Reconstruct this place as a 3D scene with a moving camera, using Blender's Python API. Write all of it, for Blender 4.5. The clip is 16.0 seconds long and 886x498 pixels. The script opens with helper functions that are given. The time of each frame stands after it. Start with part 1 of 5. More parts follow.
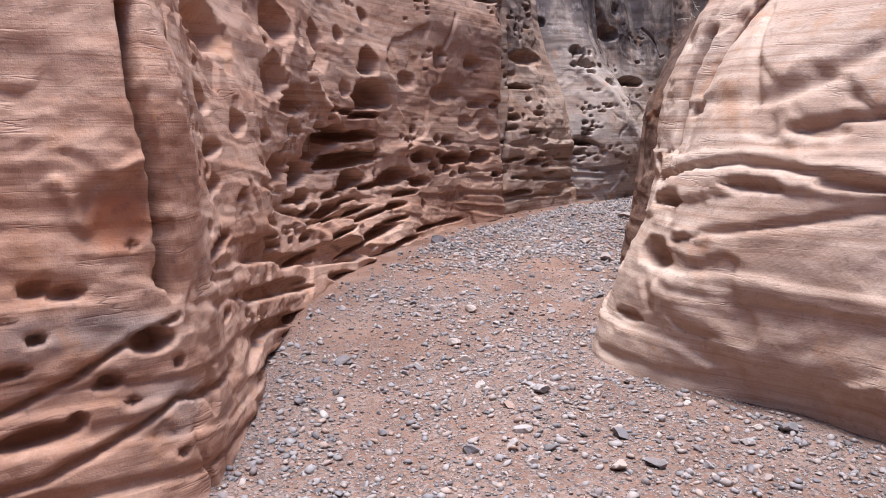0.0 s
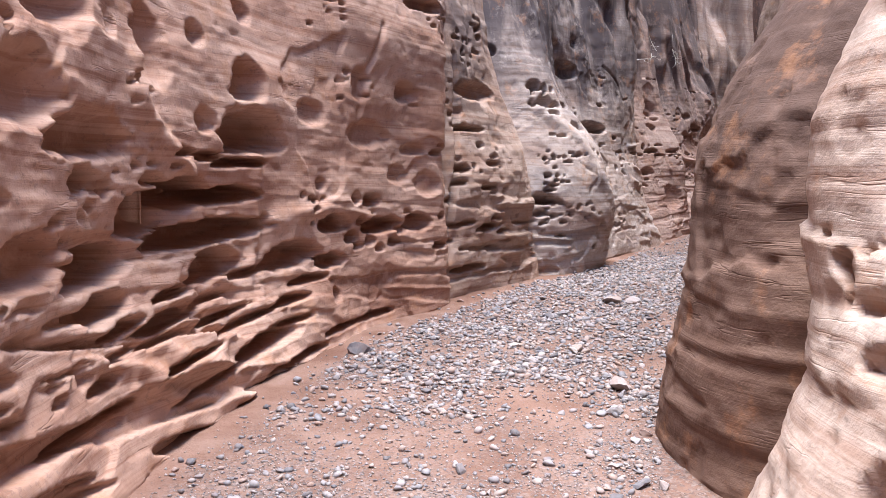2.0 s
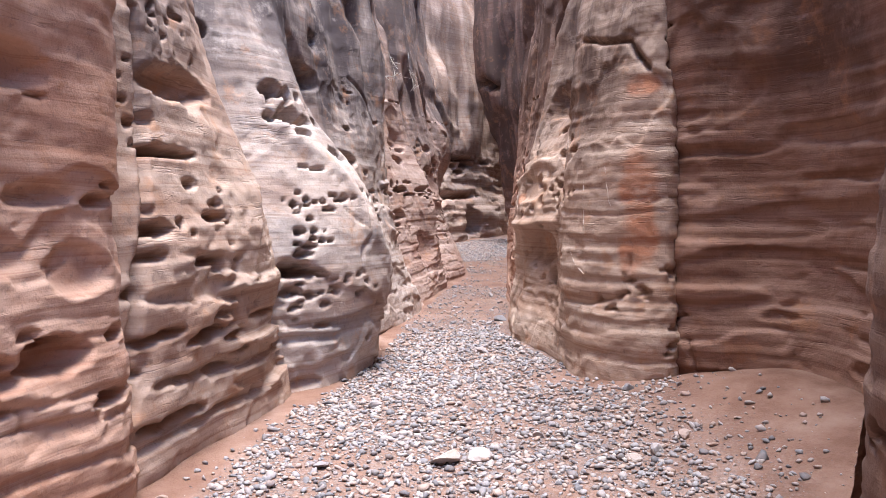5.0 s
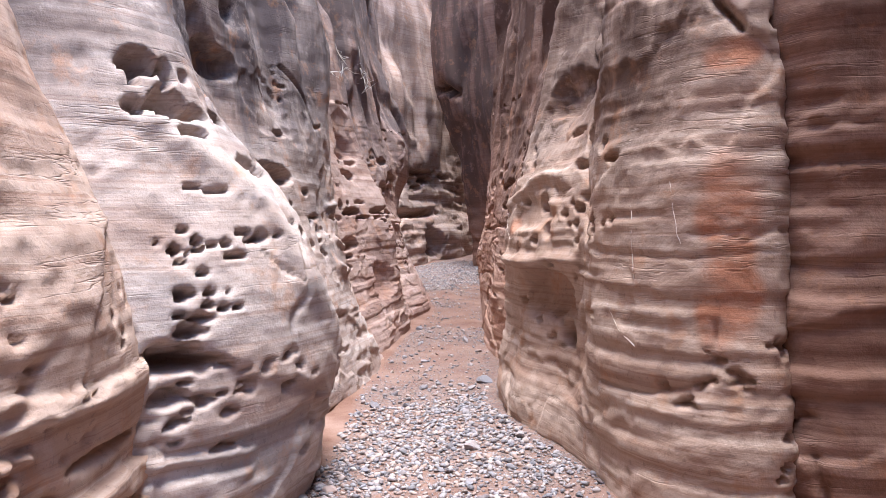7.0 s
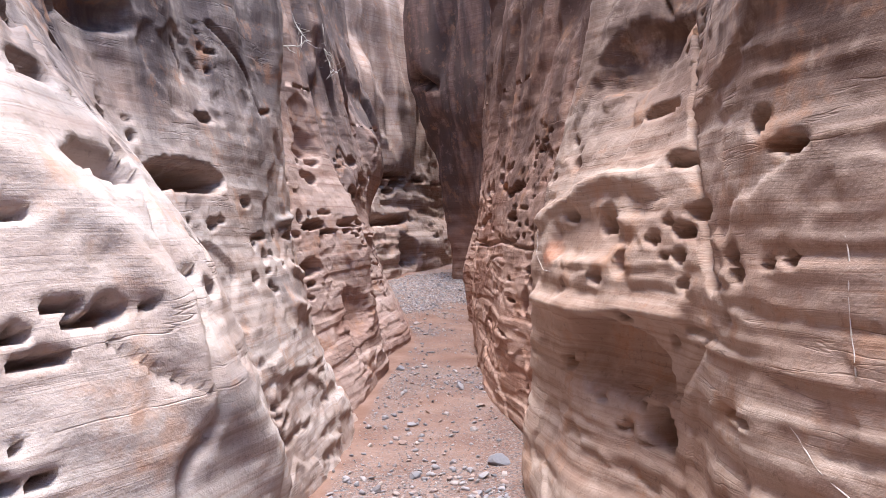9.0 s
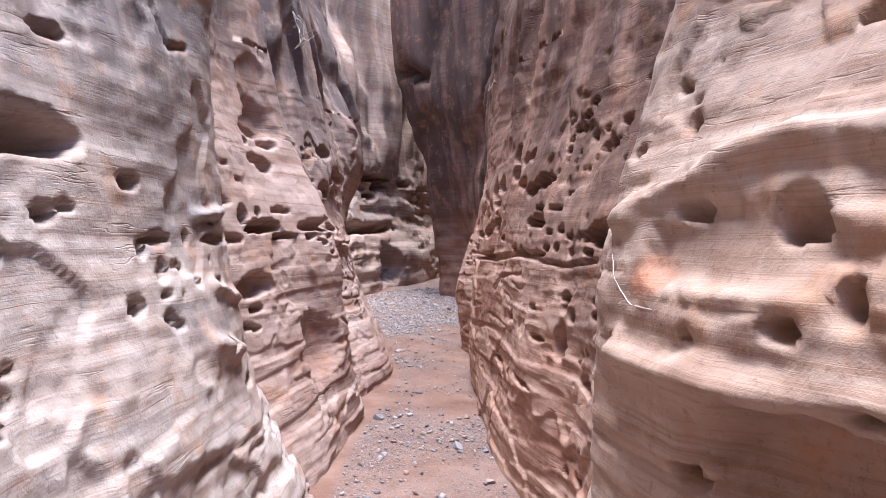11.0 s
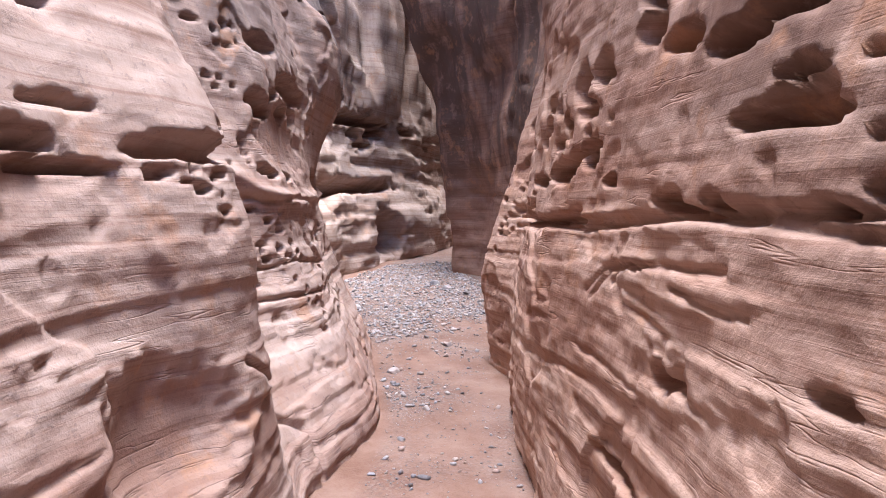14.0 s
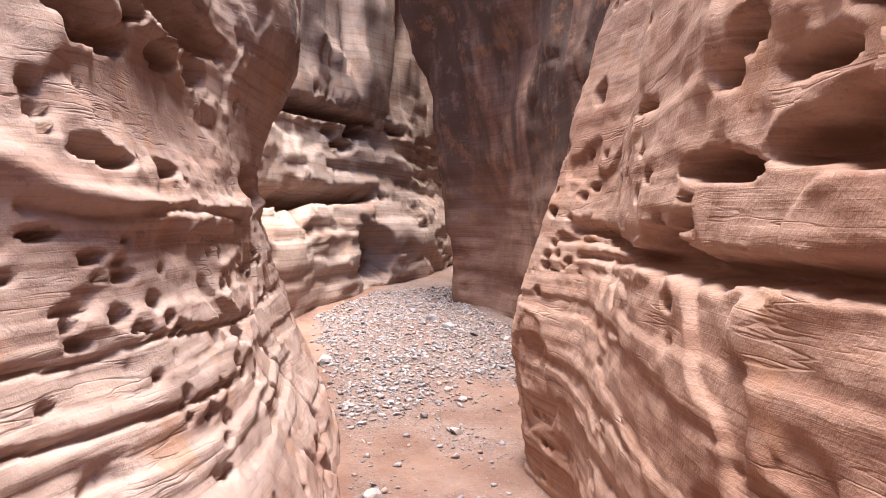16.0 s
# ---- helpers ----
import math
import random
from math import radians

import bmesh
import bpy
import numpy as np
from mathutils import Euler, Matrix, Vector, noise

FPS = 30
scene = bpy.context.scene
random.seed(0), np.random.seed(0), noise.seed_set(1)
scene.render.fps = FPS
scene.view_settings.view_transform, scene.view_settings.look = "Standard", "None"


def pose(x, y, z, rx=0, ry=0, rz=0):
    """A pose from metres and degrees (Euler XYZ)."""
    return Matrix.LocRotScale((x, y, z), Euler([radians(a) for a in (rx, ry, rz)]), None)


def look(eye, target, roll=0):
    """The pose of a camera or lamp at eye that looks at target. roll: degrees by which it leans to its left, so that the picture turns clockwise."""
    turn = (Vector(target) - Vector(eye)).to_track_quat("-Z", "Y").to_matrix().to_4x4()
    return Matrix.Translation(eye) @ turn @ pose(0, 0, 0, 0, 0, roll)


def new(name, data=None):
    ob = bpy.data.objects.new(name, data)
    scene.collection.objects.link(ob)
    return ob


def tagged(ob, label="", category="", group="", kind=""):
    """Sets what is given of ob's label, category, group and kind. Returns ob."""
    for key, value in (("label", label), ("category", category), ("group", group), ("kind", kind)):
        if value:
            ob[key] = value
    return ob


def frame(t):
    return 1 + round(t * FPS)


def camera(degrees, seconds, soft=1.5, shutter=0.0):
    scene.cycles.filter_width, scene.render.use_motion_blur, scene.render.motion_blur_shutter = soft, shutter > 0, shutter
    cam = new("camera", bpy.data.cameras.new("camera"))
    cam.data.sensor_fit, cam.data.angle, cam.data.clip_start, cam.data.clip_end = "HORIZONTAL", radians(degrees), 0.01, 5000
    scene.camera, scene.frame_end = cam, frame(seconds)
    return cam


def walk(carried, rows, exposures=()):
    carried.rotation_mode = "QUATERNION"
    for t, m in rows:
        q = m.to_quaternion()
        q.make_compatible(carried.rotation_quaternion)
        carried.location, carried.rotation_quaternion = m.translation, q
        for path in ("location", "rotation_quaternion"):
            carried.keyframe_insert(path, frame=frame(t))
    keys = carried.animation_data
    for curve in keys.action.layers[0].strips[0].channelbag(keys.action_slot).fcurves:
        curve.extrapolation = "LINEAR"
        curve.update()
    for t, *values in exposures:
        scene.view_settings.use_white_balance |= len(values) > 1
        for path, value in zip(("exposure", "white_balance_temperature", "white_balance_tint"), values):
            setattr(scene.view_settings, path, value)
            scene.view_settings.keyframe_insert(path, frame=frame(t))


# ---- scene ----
cam = camera(58.8, 16.0, soft=0.85)
METRES, EYE, TILT, LEAN, TURN = 20.0, 1.24, -8.5, 0.0, 0.0
ROWS = [
    (0.0, 0.0, 0.0, 0.0, 0.0, 0.0, 0.0),
    (0.5, 0.0029, 0.037, 0.007, -2.38, 0.93, 0.89),
    (1.0, 0.002, 0.0746, 0.0138, -4.72, 3.22, 1.08),
    (1.5, 0.0025, 0.1128, 0.0185, -4.64, 3.92, 1.21),
    (2.0, 0.0015, 0.1466, 0.024, -5.33, 3.66, 0.38),
    (2.5, 0.002, 0.1783, 0.0305, -6.54, 4.65, -0.33),
    (3.0, 0.0005, 0.2111, 0.0365, -8.98, 6.18, 0.56),
    (3.5, 0.0013, 0.2439, 0.0429, -12.27, 6.93, 2.04),
    (4.0, 0.003, 0.2758, 0.0503, -16.22, 7.25, 2.97),
    (4.5, 0.0102, 0.3052, 0.0561, -22.76, 6.23, 2.93),
    (5.0, 0.0213, 0.3326, 0.0625, -27.07, 5.28, 4.08),
    (7.5, 0.085, 0.4665, 0.0937, -31.19, 6.64, 4.89),
    (8.0, 0.0983, 0.4909, 0.0994, -31.93, 7.22, 4.31),
    (8.5, 0.1102, 0.5162, 0.105, -32.03, 6.86, 4.94),
    (9.0, 0.1192, 0.54, 0.1108, -32.81, 5.97, 5.95),
    (9.5, 0.1309, 0.5617, 0.1157, -33.87, 6.03, 4.9),
    (12.0, 0.2039, 0.6795, 0.1278, -34.4, 6.98, 5.09),
    (12.5, 0.2225, 0.7064, 0.1314, -33.96, 6.4, 5.33),
    (13.0, 0.2408, 0.7333, 0.1353, -33.28, 5.89, 4.48),
    (13.5, 0.257, 0.7603, 0.1392, -33.12, 5.48, 5.04),
    (14.0, 0.275, 0.787, 0.1432, -33.74, 4.3, 4.8),
    (14.5, 0.2927, 0.8142, 0.1468, -34.87, 3.06, 4.94),
    (15.0, 0.3122, 0.8408, 0.1524, -35.12, 3.17, 3.93),
    (15.5, 0.3277, 0.8672, 0.1572, -34.84, 4.41, 3.45),
    (16.0, 0.3433, 0.8951, 0.1613, -34.36, 5.11, 4.88),
]
walk(cam, [(t, pose(0, 0, EYE, TILT, LEAN, TURN) @ pose(METRES * x, METRES * y, METRES * z, 90 + pitch, roll, yaw)) for t, x, y, z, yaw, pitch, roll in ROWS],
     [(0.0, 2.56, 6200, 10), (1.0, 2.68, 6050, 10), (2.5, 3.13, 6150, 10), (4.0, 3.38, 6200, 10), (5.0, 3.33, 6200, 10), (8.0, 3.33, 5950, 10), (9.5, 3.22, 6050, 10),
      (12.0, 3.57, 5600, 10), (12.5, 3.6, 5650, 10), (14.0, 3.52, 5900, 10), (15.0, 3.6, 6100, 10), (16.0, 3.74, 6650, 10)])
WORLD_STRENGTH, SUN_STRENGTH = 0.13, 1.5

# ---- world, sun, exposure ----
world = bpy.data.worlds.new("sky")
scene.world = world
world.use_nodes = True
wn = world.node_tree.nodes
sky = wn.new("ShaderNodeTexSky")
sky.sky_type = "NISHITA"
sky.sun_disc = False
sky.sun_elevation = radians(83)
sky.sun_rotation = radians(194)
sky.altitude = 1200
wn["Background"].inputs["Strength"].default_value = WORLD_STRENGTH
world.node_tree.links.new(sky.outputs["Color"], wn["Background"].inputs["Color"])
sun_data = bpy.data.lights.new("sun", "SUN")
sun_data.energy, sun_data.angle, sun_data.color = SUN_STRENGTH, radians(30), (1.0, 0.96, 0.91)
sun = new("sun", sun_data)
sun.matrix_world = look((2.9, 6.4, 40), (4, 11, 0))

# ---- geometry core ----
RNG = np.random.RandomState(7)
PERM = np.concatenate([RNG.permutation(256)] * 3)
GRAD = RNG.normal(size=(256, 3))
GRAD /= np.linalg.norm(GRAD, axis=1)[:, None]


def perlin(x, y, z):
    """Gradient noise, about -1 to 1, on arrays."""
    x, y, z = np.broadcast_arrays(x, y, z)
    xi, yi, zi = (np.floor(a).astype(np.int64) for a in (x, y, z))
    xf, yf, zf = x - xi, y - yi, z - zi
    u, v, w = (a * a * a * (a * (a * 6 - 15) + 10) for a in (xf, yf, zf))
    out = 0
    for dx in (0, 1):
        for dy in (0, 1):
            for dz in (0, 1):
                h = PERM[PERM[PERM[(xi + dx) & 255] + ((yi + dy) & 255)] + ((zi + dz) & 255)]
                g = GRAD[h]
                dot = g[..., 0] * (xf - dx) + g[..., 1] * (yf - dy) + g[..., 2] * (zf - dz)
                out = out + dot * (u if dx else 1 - u) * (v if dy else 1 - v) * (w if dz else 1 - w)
    return out * 1.6


def smooth(a, b, x):
    t = np.clip((x - a) / (b - a), 0, 1)
    return t * t * (3 - 2 * t)


def spline(knots, values, at):
    """Catmull-Rom through values (n, k) given at rising knots."""
    knots, values = np.asarray(knots, float), np.asarray(values, float)
    m = np.gradient(values, knots, axis=0)
    i = np.clip(np.searchsorted(knots, at, side="right") - 1, 0, len(knots) - 2)
    h = (knots[i + 1] - knots[i])[:, None]
    t = ((at - knots[i]) / h[:, 0])[:, None]
    return ((2 * t**3 - 3 * t**2 + 1) * values[i] + (t**3 - 2 * t**2 + t) * h * m[i]
            + (-2 * t**3 + 3 * t**2) * values[i + 1] + (t**3 - t**2) * h * m[i + 1])


def ground_height(x, y):
    """The wash floor climbs gently along the canyon; sand banks up at the foot of the right-hand alcove."""
    z = np.interp(y, [-60, -5, 0, 4.6, 8.6, 12, 15.6, 19, 24.2, 28, 34, 90],
                  [-0.6, -0.5, -0.36, -0.2, -0.02, 0.1, 0.12, 0.27, 0.55, 0.8, 1.1, 1.4])
    z = z + 0.3 * smooth(3.3, 5.2, x) * smooth(7.8, 9.3, y) * (1 - smooth(10.6, 12.3, y))
    return z


LEVELS = np.array([-0.7, 0.0, 0.8, 1.6, 2.6, 4.2, 12.0])


def wall_grid(stations, side, step, rows):
    """Bare surface of a rock mass. stations: x, y at the ground and how far the face stands back at the five upper levels.
    side: +1 where the rock lies to the right of the line, -1 to the left. Returns points (i, j, 3), run along, height over ground."""
    st = np.array(stations, float)
    d = np.concatenate([[0], np.cumsum(np.hypot(*np.diff(st[:, :2], axis=0).T))])
    s = np.arange(0, d[-1], step)
    c = spline(d, st, s)
    xy, back = c[:, :2], c[:, 2:]
    tan = np.gradient(xy, axis=0)
    tan /= np.linalg.norm(tan, axis=1)[:, None]
    k = max(3, int(0.45 / step))
    ker = np.exp(-0.5 * (np.arange(-3 * k, 3 * k + 1) / k) ** 2)
    ker /= ker.sum()
    pad = np.pad(tan, ((3 * k, 3 * k), (0, 0)), mode="edge")
    tan = np.stack([np.convolve(pad[:, a], ker, "valid") for a in (0, 1)], 1)
    tan /= np.linalg.norm(tan, axis=1)[:, None]
    nor = np.stack([tan[:, 1], -tan[:, 0]], 1) * side
    offs = np.concatenate([np.zeros((len(s), 2)), back], 1)
    off = spline(LEVELS, offs.T, rows).T
    P = np.empty((len(s), len(rows), 3))
    P[..., :2] = xy[:, None] + nor[:, None] * off[..., None]
    g = ground_height(xy[:, 0], xy[:, 1])
    P[..., 2] = g[:, None] + rows[None]
    return P, s, nor


def normals_of(P, nor):
    """Unit normals of the grid that point into the rock."""
    n = np.cross(np.gradient(P, axis=0), np.gradient(P, axis=1))
    n /= np.linalg.norm(n, axis=2)[..., None] + 1e-9
    flip = np.sign((n[..., :2] * nor[:, None]).sum(2))
    return n * np.where(flip == 0, 1, flip)[..., None]


ROWS_Z = np.concatenate([np.arange(-0.7, -0.1, 0.1), np.arange(-0.1, 3.2, 0.02), np.arange(3.2, 5.0, 0.045), np.arange(5.0, 12.01, 0.16)])
ROWS_FINE = np.concatenate([np.arange(-0.7, -0.1, 0.1), np.arange(-0.1, 1.7, 0.0125), np.arange(1.7, 3.2, 0.02), np.arange(3.2, 5.0, 0.045), np.arange(5.0, 12.01, 0.16)])

LEFT_NEAR = [
    (-1.9, -9, 0.1, 0.2, 0.5, 0.9, 1.6), (-1.9, -2, 0.1, 0.2, 0.5, 0.9, 1.6), (-1.9, 1.3, 0.15, 0.25, 0.4, 0.7, 1.4), (-1.7, 2.25, 0.15, 0.2, 0.3, 0.5, 1.2),
    (-1.3, 2.65, 0.15, 0.25, 0.3, 0.5, 1.2), (-0.92, 2.98, 0.12, 0.2, 0.3, 0.55, 1.3), (-0.97, 3.8, 0.12, 0.22, 0.4, 0.7, 1.5), (-1.07, 4.6, 0.1, 0.22, 0.5, 0.8, 1.6), (-1.05, 6.2, 0.2, 0.2, 0.5, 0.9, 1.8),
    (-0.75, 7.6, 0.35, 0.36, 0.5, 0.8, 1.7), (-0.17, 9.4, 0.06, 0.08, 0.15, 0.4, 1.2), (0.45, 10.3, 0.05, 0.08, 0.08, 0.3, 1.1), (0.8, 10.8, 0.02, 0.0, 0.05, 0.25, 1.0),
    (0.85, 11.25, 0.15, 0.2, 0.1, 0.25, 1.0), (0.4, 11.7, 0.2, 0.2, 0.1, 0.2, 0.9), (-0.8, 12.0, 0.2, 0.2, 0.1, 0.2, 0.9)]
LEFT_MID = [
    (0.2, 10.75, 0.3, 0.35, 0.3, 0.5, 1.2), (0.75, 11.0, 0.05, 0.15, 0.2, 0.5, 1.2), (1.38, 11.75, -0.1, 0.02, 0.25, 0.6, 1.3), (1.95, 12.35, -0.02, 0.15, 0.55, 0.9, 1.5),
    (2.3, 13.0, 0.15, 0.35, 0.8, 1.1, 1.6), (2.3, 14.0, 0.2, 0.4, 0.8, 1.1, 1.6)]
LEFT_NOSE = [
    (1.2, 12.6, 0.2, 0.4, 0.8, 1.1, 1.6), (1.9, 12.75, 0.05, 0.2, 0.5, 0.9, 1.5), (2.6, 12.95, -0.03, 0.1, 0.5, 1.0, 1.5), (3.1, 13.4, -0.15, 0.0, 0.7, 1.1, 1.5),
    (3.45, 14.1, -0.1, 0.15, 0.75, 1.0, 1.5), (3.7, 14.9, 0.1, 0.3, 0.7, 0.9, 1.4), (4.4, 15.7, 0.15, 0.4, 0.6, 0.8, 1.3), (5.45, 17.05, 0.35, 0.5, 0.62, 0.75, 1.2),
    (5.8, 18.0, 0.4, 0.6, 0.8, 1.0, 1.4)]
LEFT_FAR = [
    (4.6, 16.6, 0.6, 0.7, 0.9, 1.0, 1.5), (5.6, 17.5, 0.3, 0.5, 0.75, 0.95, 1.4), (6.2, 18.2, 0.25, 0.45, 0.8, 1.0, 1.5), (6.92, 19.1, 0.2, 0.32, 0.75, 1.1, 1.5), (7.1, 19.5, 0.4, 0.62, 1.0, 1.25, 1.6),
    (7.95, 20.4, 0.38, 0.6, 0.85, 1.1, 1.5), (8.7, 21.8, 0.35, 0.55, 0.6, 1.0, 1.4), (9.4, 23.6, 0.3, 0.45, 0.05, 0.5, 0.9), (9.3, 24.9, 0.4, 0.5, 0.1, 0.4, 1.0),
    (8.0, 26.2, 0.4, 0.5, 0.5, 0.6, 1.0)]
FAR_END = [
    (7.5, 25.4, 0.0, 0.3, 0.42, 0.5, 1.9), (9.2, 25.9, 0.0, 0.3, 0.42, 0.5, 1.9), (10.5, 26.4, 0.0, 0.3, 0.42, 0.5, 2.0), (11.3, 27.2, 0.0, 0.3, 0.42, 0.5, 2.0),
    (12.6, 28.3, 0.0, 0.3, 0.42, 0.5, 2.0), (13.6, 28.9, 0.05, 0.35, 0.4, 0.45, 1.6), (16, 31, 0.1, 0.4, 0.3, 0.5, 1.2), (18.5, 34, 0.1, 0.4, 0.2, 0.5, 1.2)]
RIGHT_NEAR = [
    (3.2, -9, 0.1, 0.2, 0.8, 1.6, 2.6), (3.0, -3, 0.1, 0.2, 0.8, 1.6, 2.6), (2.9, 1.3, 0.15, 0.4, 0.9, 1.6, 2.8), (2.5, 2.7, 0.15, 0.4, 0.85, 1.4, 2.6),
    (2.15, 3.5, 0.0, 0.2, 0.7, 1.4, 2.6), (1.72, 4.05, -0.1, 0.15, 0.85, 1.6, 2.9), (1.2, 4.45, 0.08, 0.45, 1.2, 2.2, 3.5), (0.98, 4.85, 0.22, 0.62, 1.3, 2.2, 3.5), (1.2, 5.5, 0.24, 0.3, 0.85, 1.8, 3.1),
    (1.65, 5.9, 0.26, 0.12, 0.55, 1.5, 2.8), (2.4, 6.1, 0.2, 0.2, 0.7, 1.7, 3.0), (3.4, 6.2, 0.1, 0.3, 1.0, 2.0, 3.2)]
RIGHT_BLOCK = [
    (2.9, 5.85, 0.0, 0.1, 0.6, 1.5, 2.6), (2.1, 5.95, 0.0, 0.1, 0.6, 1.5, 2.6), (1.7, 6.2, 0.05, 0.22, 0.9, 1.9, 3.0), (1.55, 6.65, 0.12, 0.25, 0.85, 1.9, 3.1),
    (1.6, 7.15, 0.14, 0.25, 0.85, 1.8, 3.0), (1.98, 7.6, 0.1, 0.14, 0.6, 1.4, 2.4), (2.5, 8.1, 0.08, 0.1, 0.4, 1.1, 2.0),
    (2.92, 8.52, 0.05, 0.08, 0.25, 0.8, 1.6), (3.5, 8.7, 0.05, 0.1, 0.3, 0.8, 1.6), (4.5, 8.5, 0.05, 0.1, 0.3, 0.8, 1.6)]
RIGHT_ALCOVE = [
    (3.5, 8.95, 0.1, 0.15, 0.3, 0.4, 0.6), (4.2, 9.15, 0.1, 0.15, 0.2, 0.2, 0.2), (4.85, 9.6, 0.1, 0.15, 0.1, -0.1, -0.4), (5.2, 10.1, 0.1, 0.1, 0.0, -0.3, -0.6),
    (5.4, 10.6, 0.05, 0.05, -0.05, -0.35, -0.6), (5.3, 11.0, 0.05, 0.05, -0.05, -0.3, -0.5), (5.02, 11.3, 0.03, 0.03, 0.0, -0.2, -0.3), (4.98, 11.7, 0.05, 0.05, 0.0, -0.1, 0.0), (5.3, 12.4, 0.05, 0.05, 0.0, 0.1, 0.2)]
RIGHT_PILLAR = [
    (6, 12.1, 0, 0, 0.1, 0.3, 0.4), (5.35, 11.75, 0, 0, 0.1, 0.3, 0.4), (4.9, 11.5, 0, 0.02, 0.1, 0.35, 0.45), (4.68, 11.82, 0, 0.02, 0.1, 0.35, 0.45), (4.65, 12.3, 0, 0, 0.15, 0.4, 0.5), (4.85, 12.95, 0, 0.03, 0.15, 0.5, 0.6),
    (4.95, 13.25, 0.12, 0.12, 0.3, 0.8, 0.9), (5.08, 13.6, 0.15, 0.1, 0.5, 0.9, 1), (5.17, 14.2, 0.17, 0.15, 0.7, 1.1, 1.2), (5.46, 14.75, 0.1, 0.1, 0.5, 0.95, 1.05), (5.72, 15.2, 0.06, 0.1, 0.4, 0.8, 0.9),
    (6.2, 15.5, 0.05, 0.1, 0.35, 0.7, 0.8), (7.4, 15.75, 0, 0.2, 0.5, 0.9, 1)]
RIGHT_FAR = [
    (5.6, 14.4, 0.3, 0.4, 0.9, 1.01, 0.71), (5.95, 15.3, 0.1, 0.25, 0.65, 0.84, 0.54), (6.4, 16, 0.1, 0.2, 0.6, 0.82, 0.52), (6.75, 16.8, 0.03, 0.2, 0.5, 0.72, 0.42),
    (7.1, 17.5, 0.13, 0.22, 0.45, 0.64, 0.34), (7.5, 18.1, 0.1, 0.2, 0.35, 0.52, 0.22), (8.12, 19.05, 0, 0.08, 0.2, 0.31, 0.01), (8.82, 20.05, 0, 0.08, 0.2, 0.31, 0.01),
    (9.45, 20.85, -0.03, 0.18, 0.4, 0.48, 0.18), (9.8, 21.6, -0.08, 0.18, 0.45, 0.53, 0.23), (10.8, 21.7, 0.1, 0.1, 0.2, 0.31, 0.01), (12.5, 21.8, 0.1, 0.1, 0.2, 0.31, 0.01)]
RIGHT_END = [
    (11.4, 21.0, 0, 0, 0, 0.1, 0.3), (12.0, 23.4, 0, 0, 0, 0.1, 0.3), (12.9, 25.3, 0, -0.05, -0.2, -0.45, -0.4), (13.15, 26.2, 0, -0.1, -0.3, -0.75, -0.6), (13.0, 26.9, 0, -0.1, -0.3, -0.75, -0.6),
    (13.7, 27.4, 0, -0.1, -0.1, -0.2, -0.3), (15.5, 28.6, 0, 0, 0, 0, 0), (18.5, 31, 0, 0, 0, 0, 0), (20.5, 34, 0, 0, 0, 0, 0)]

# ---- weathered hollows: x, y, z, half width, half height, depth ----
HOLES_LEFT_NEAR_A = [
    (-1.07, 3.03, 0.86, 0.053, 0.051, 0.12), (-1.1, 2.93, 0.44, 0.097, 0.042, 0.15), (-1.44, 2.72, 0.5, 0.035, 0.023, 0.06), (-1.32, 2.73, 0.19, 0.028, 0.028, 0.08),
    (-1.42, 2.65, 0.17, 0.141, 0.032, 0.1), (-1.25, 2.82, 0.31, 0.047, 0.032, 0.08), (-1.17, 2.85, 0.23, 0.024, 0.023, 0.05), (-1.45, 2.74, 0.68, 0.058, 0.036, 0.07),
    (-1.37, 2.81, 0.66, 0.058, 0.03, 0.06), (-1.17, 2.94, 0.82, 0.023, 0.028, 0.05), (-1.06, 3.01, 0.68, 0.059, 0.058, 0.12), (-1.22, 2.93, 0.92, 0.143, 0.142, 0.035),
    (-1.44, 4.99, 1.89, 0.451, 0.188, 0.2), (-1.27, 4.37, 1.42, 0.206, 0.082, 0.12), (-1.28, 5.04, 1.3, 0.15, 0.093, 0.12),
]
HOLES_LEFT_NEAR_B = [
    (-1.22, 4.36, 1.15, 0.205, 0.046, 0.1), (-1.18, 4.24, 0.96, 0.136, 0.048, 0.08), (-1.22, 4.78, 0.86, 0.102, 0.036, 0.06), (-1.12, 3.96, 0.68, 0.341, 0.036, 0.12),
    (-1.05, 3.78, 0.35, 0.099, 0.023, 0.05), (-1.01, 3, 0.34, 0.035, 0.024, 0.05), (-0.94, 3.09, 0.19, 0.065, 0.022, 0.05), (-1.28, 6.28, 1.65, 0.264, 0.185, 0.15),
    (-1.22, 6.79, 1.49, 0.425, 0.124, 0.15), (-1.26, 6.18, 0.95, 0.285, 0.113, 0.15), (-1.26, 5.82, 1.21, 0.183, 0.051, 0.1), (-1.38, 6.62, 2.1, 0.28, 0.171, 0.15),
    (-0.99, 2.93, -0.01, 0.027, 0.019, 0.05), (-1.5, 2.64, 0.41, 0.058, 0.023, 0.06), (-0.76, 8.55, 1.61, 0.351, 0.162, 0.28),
]
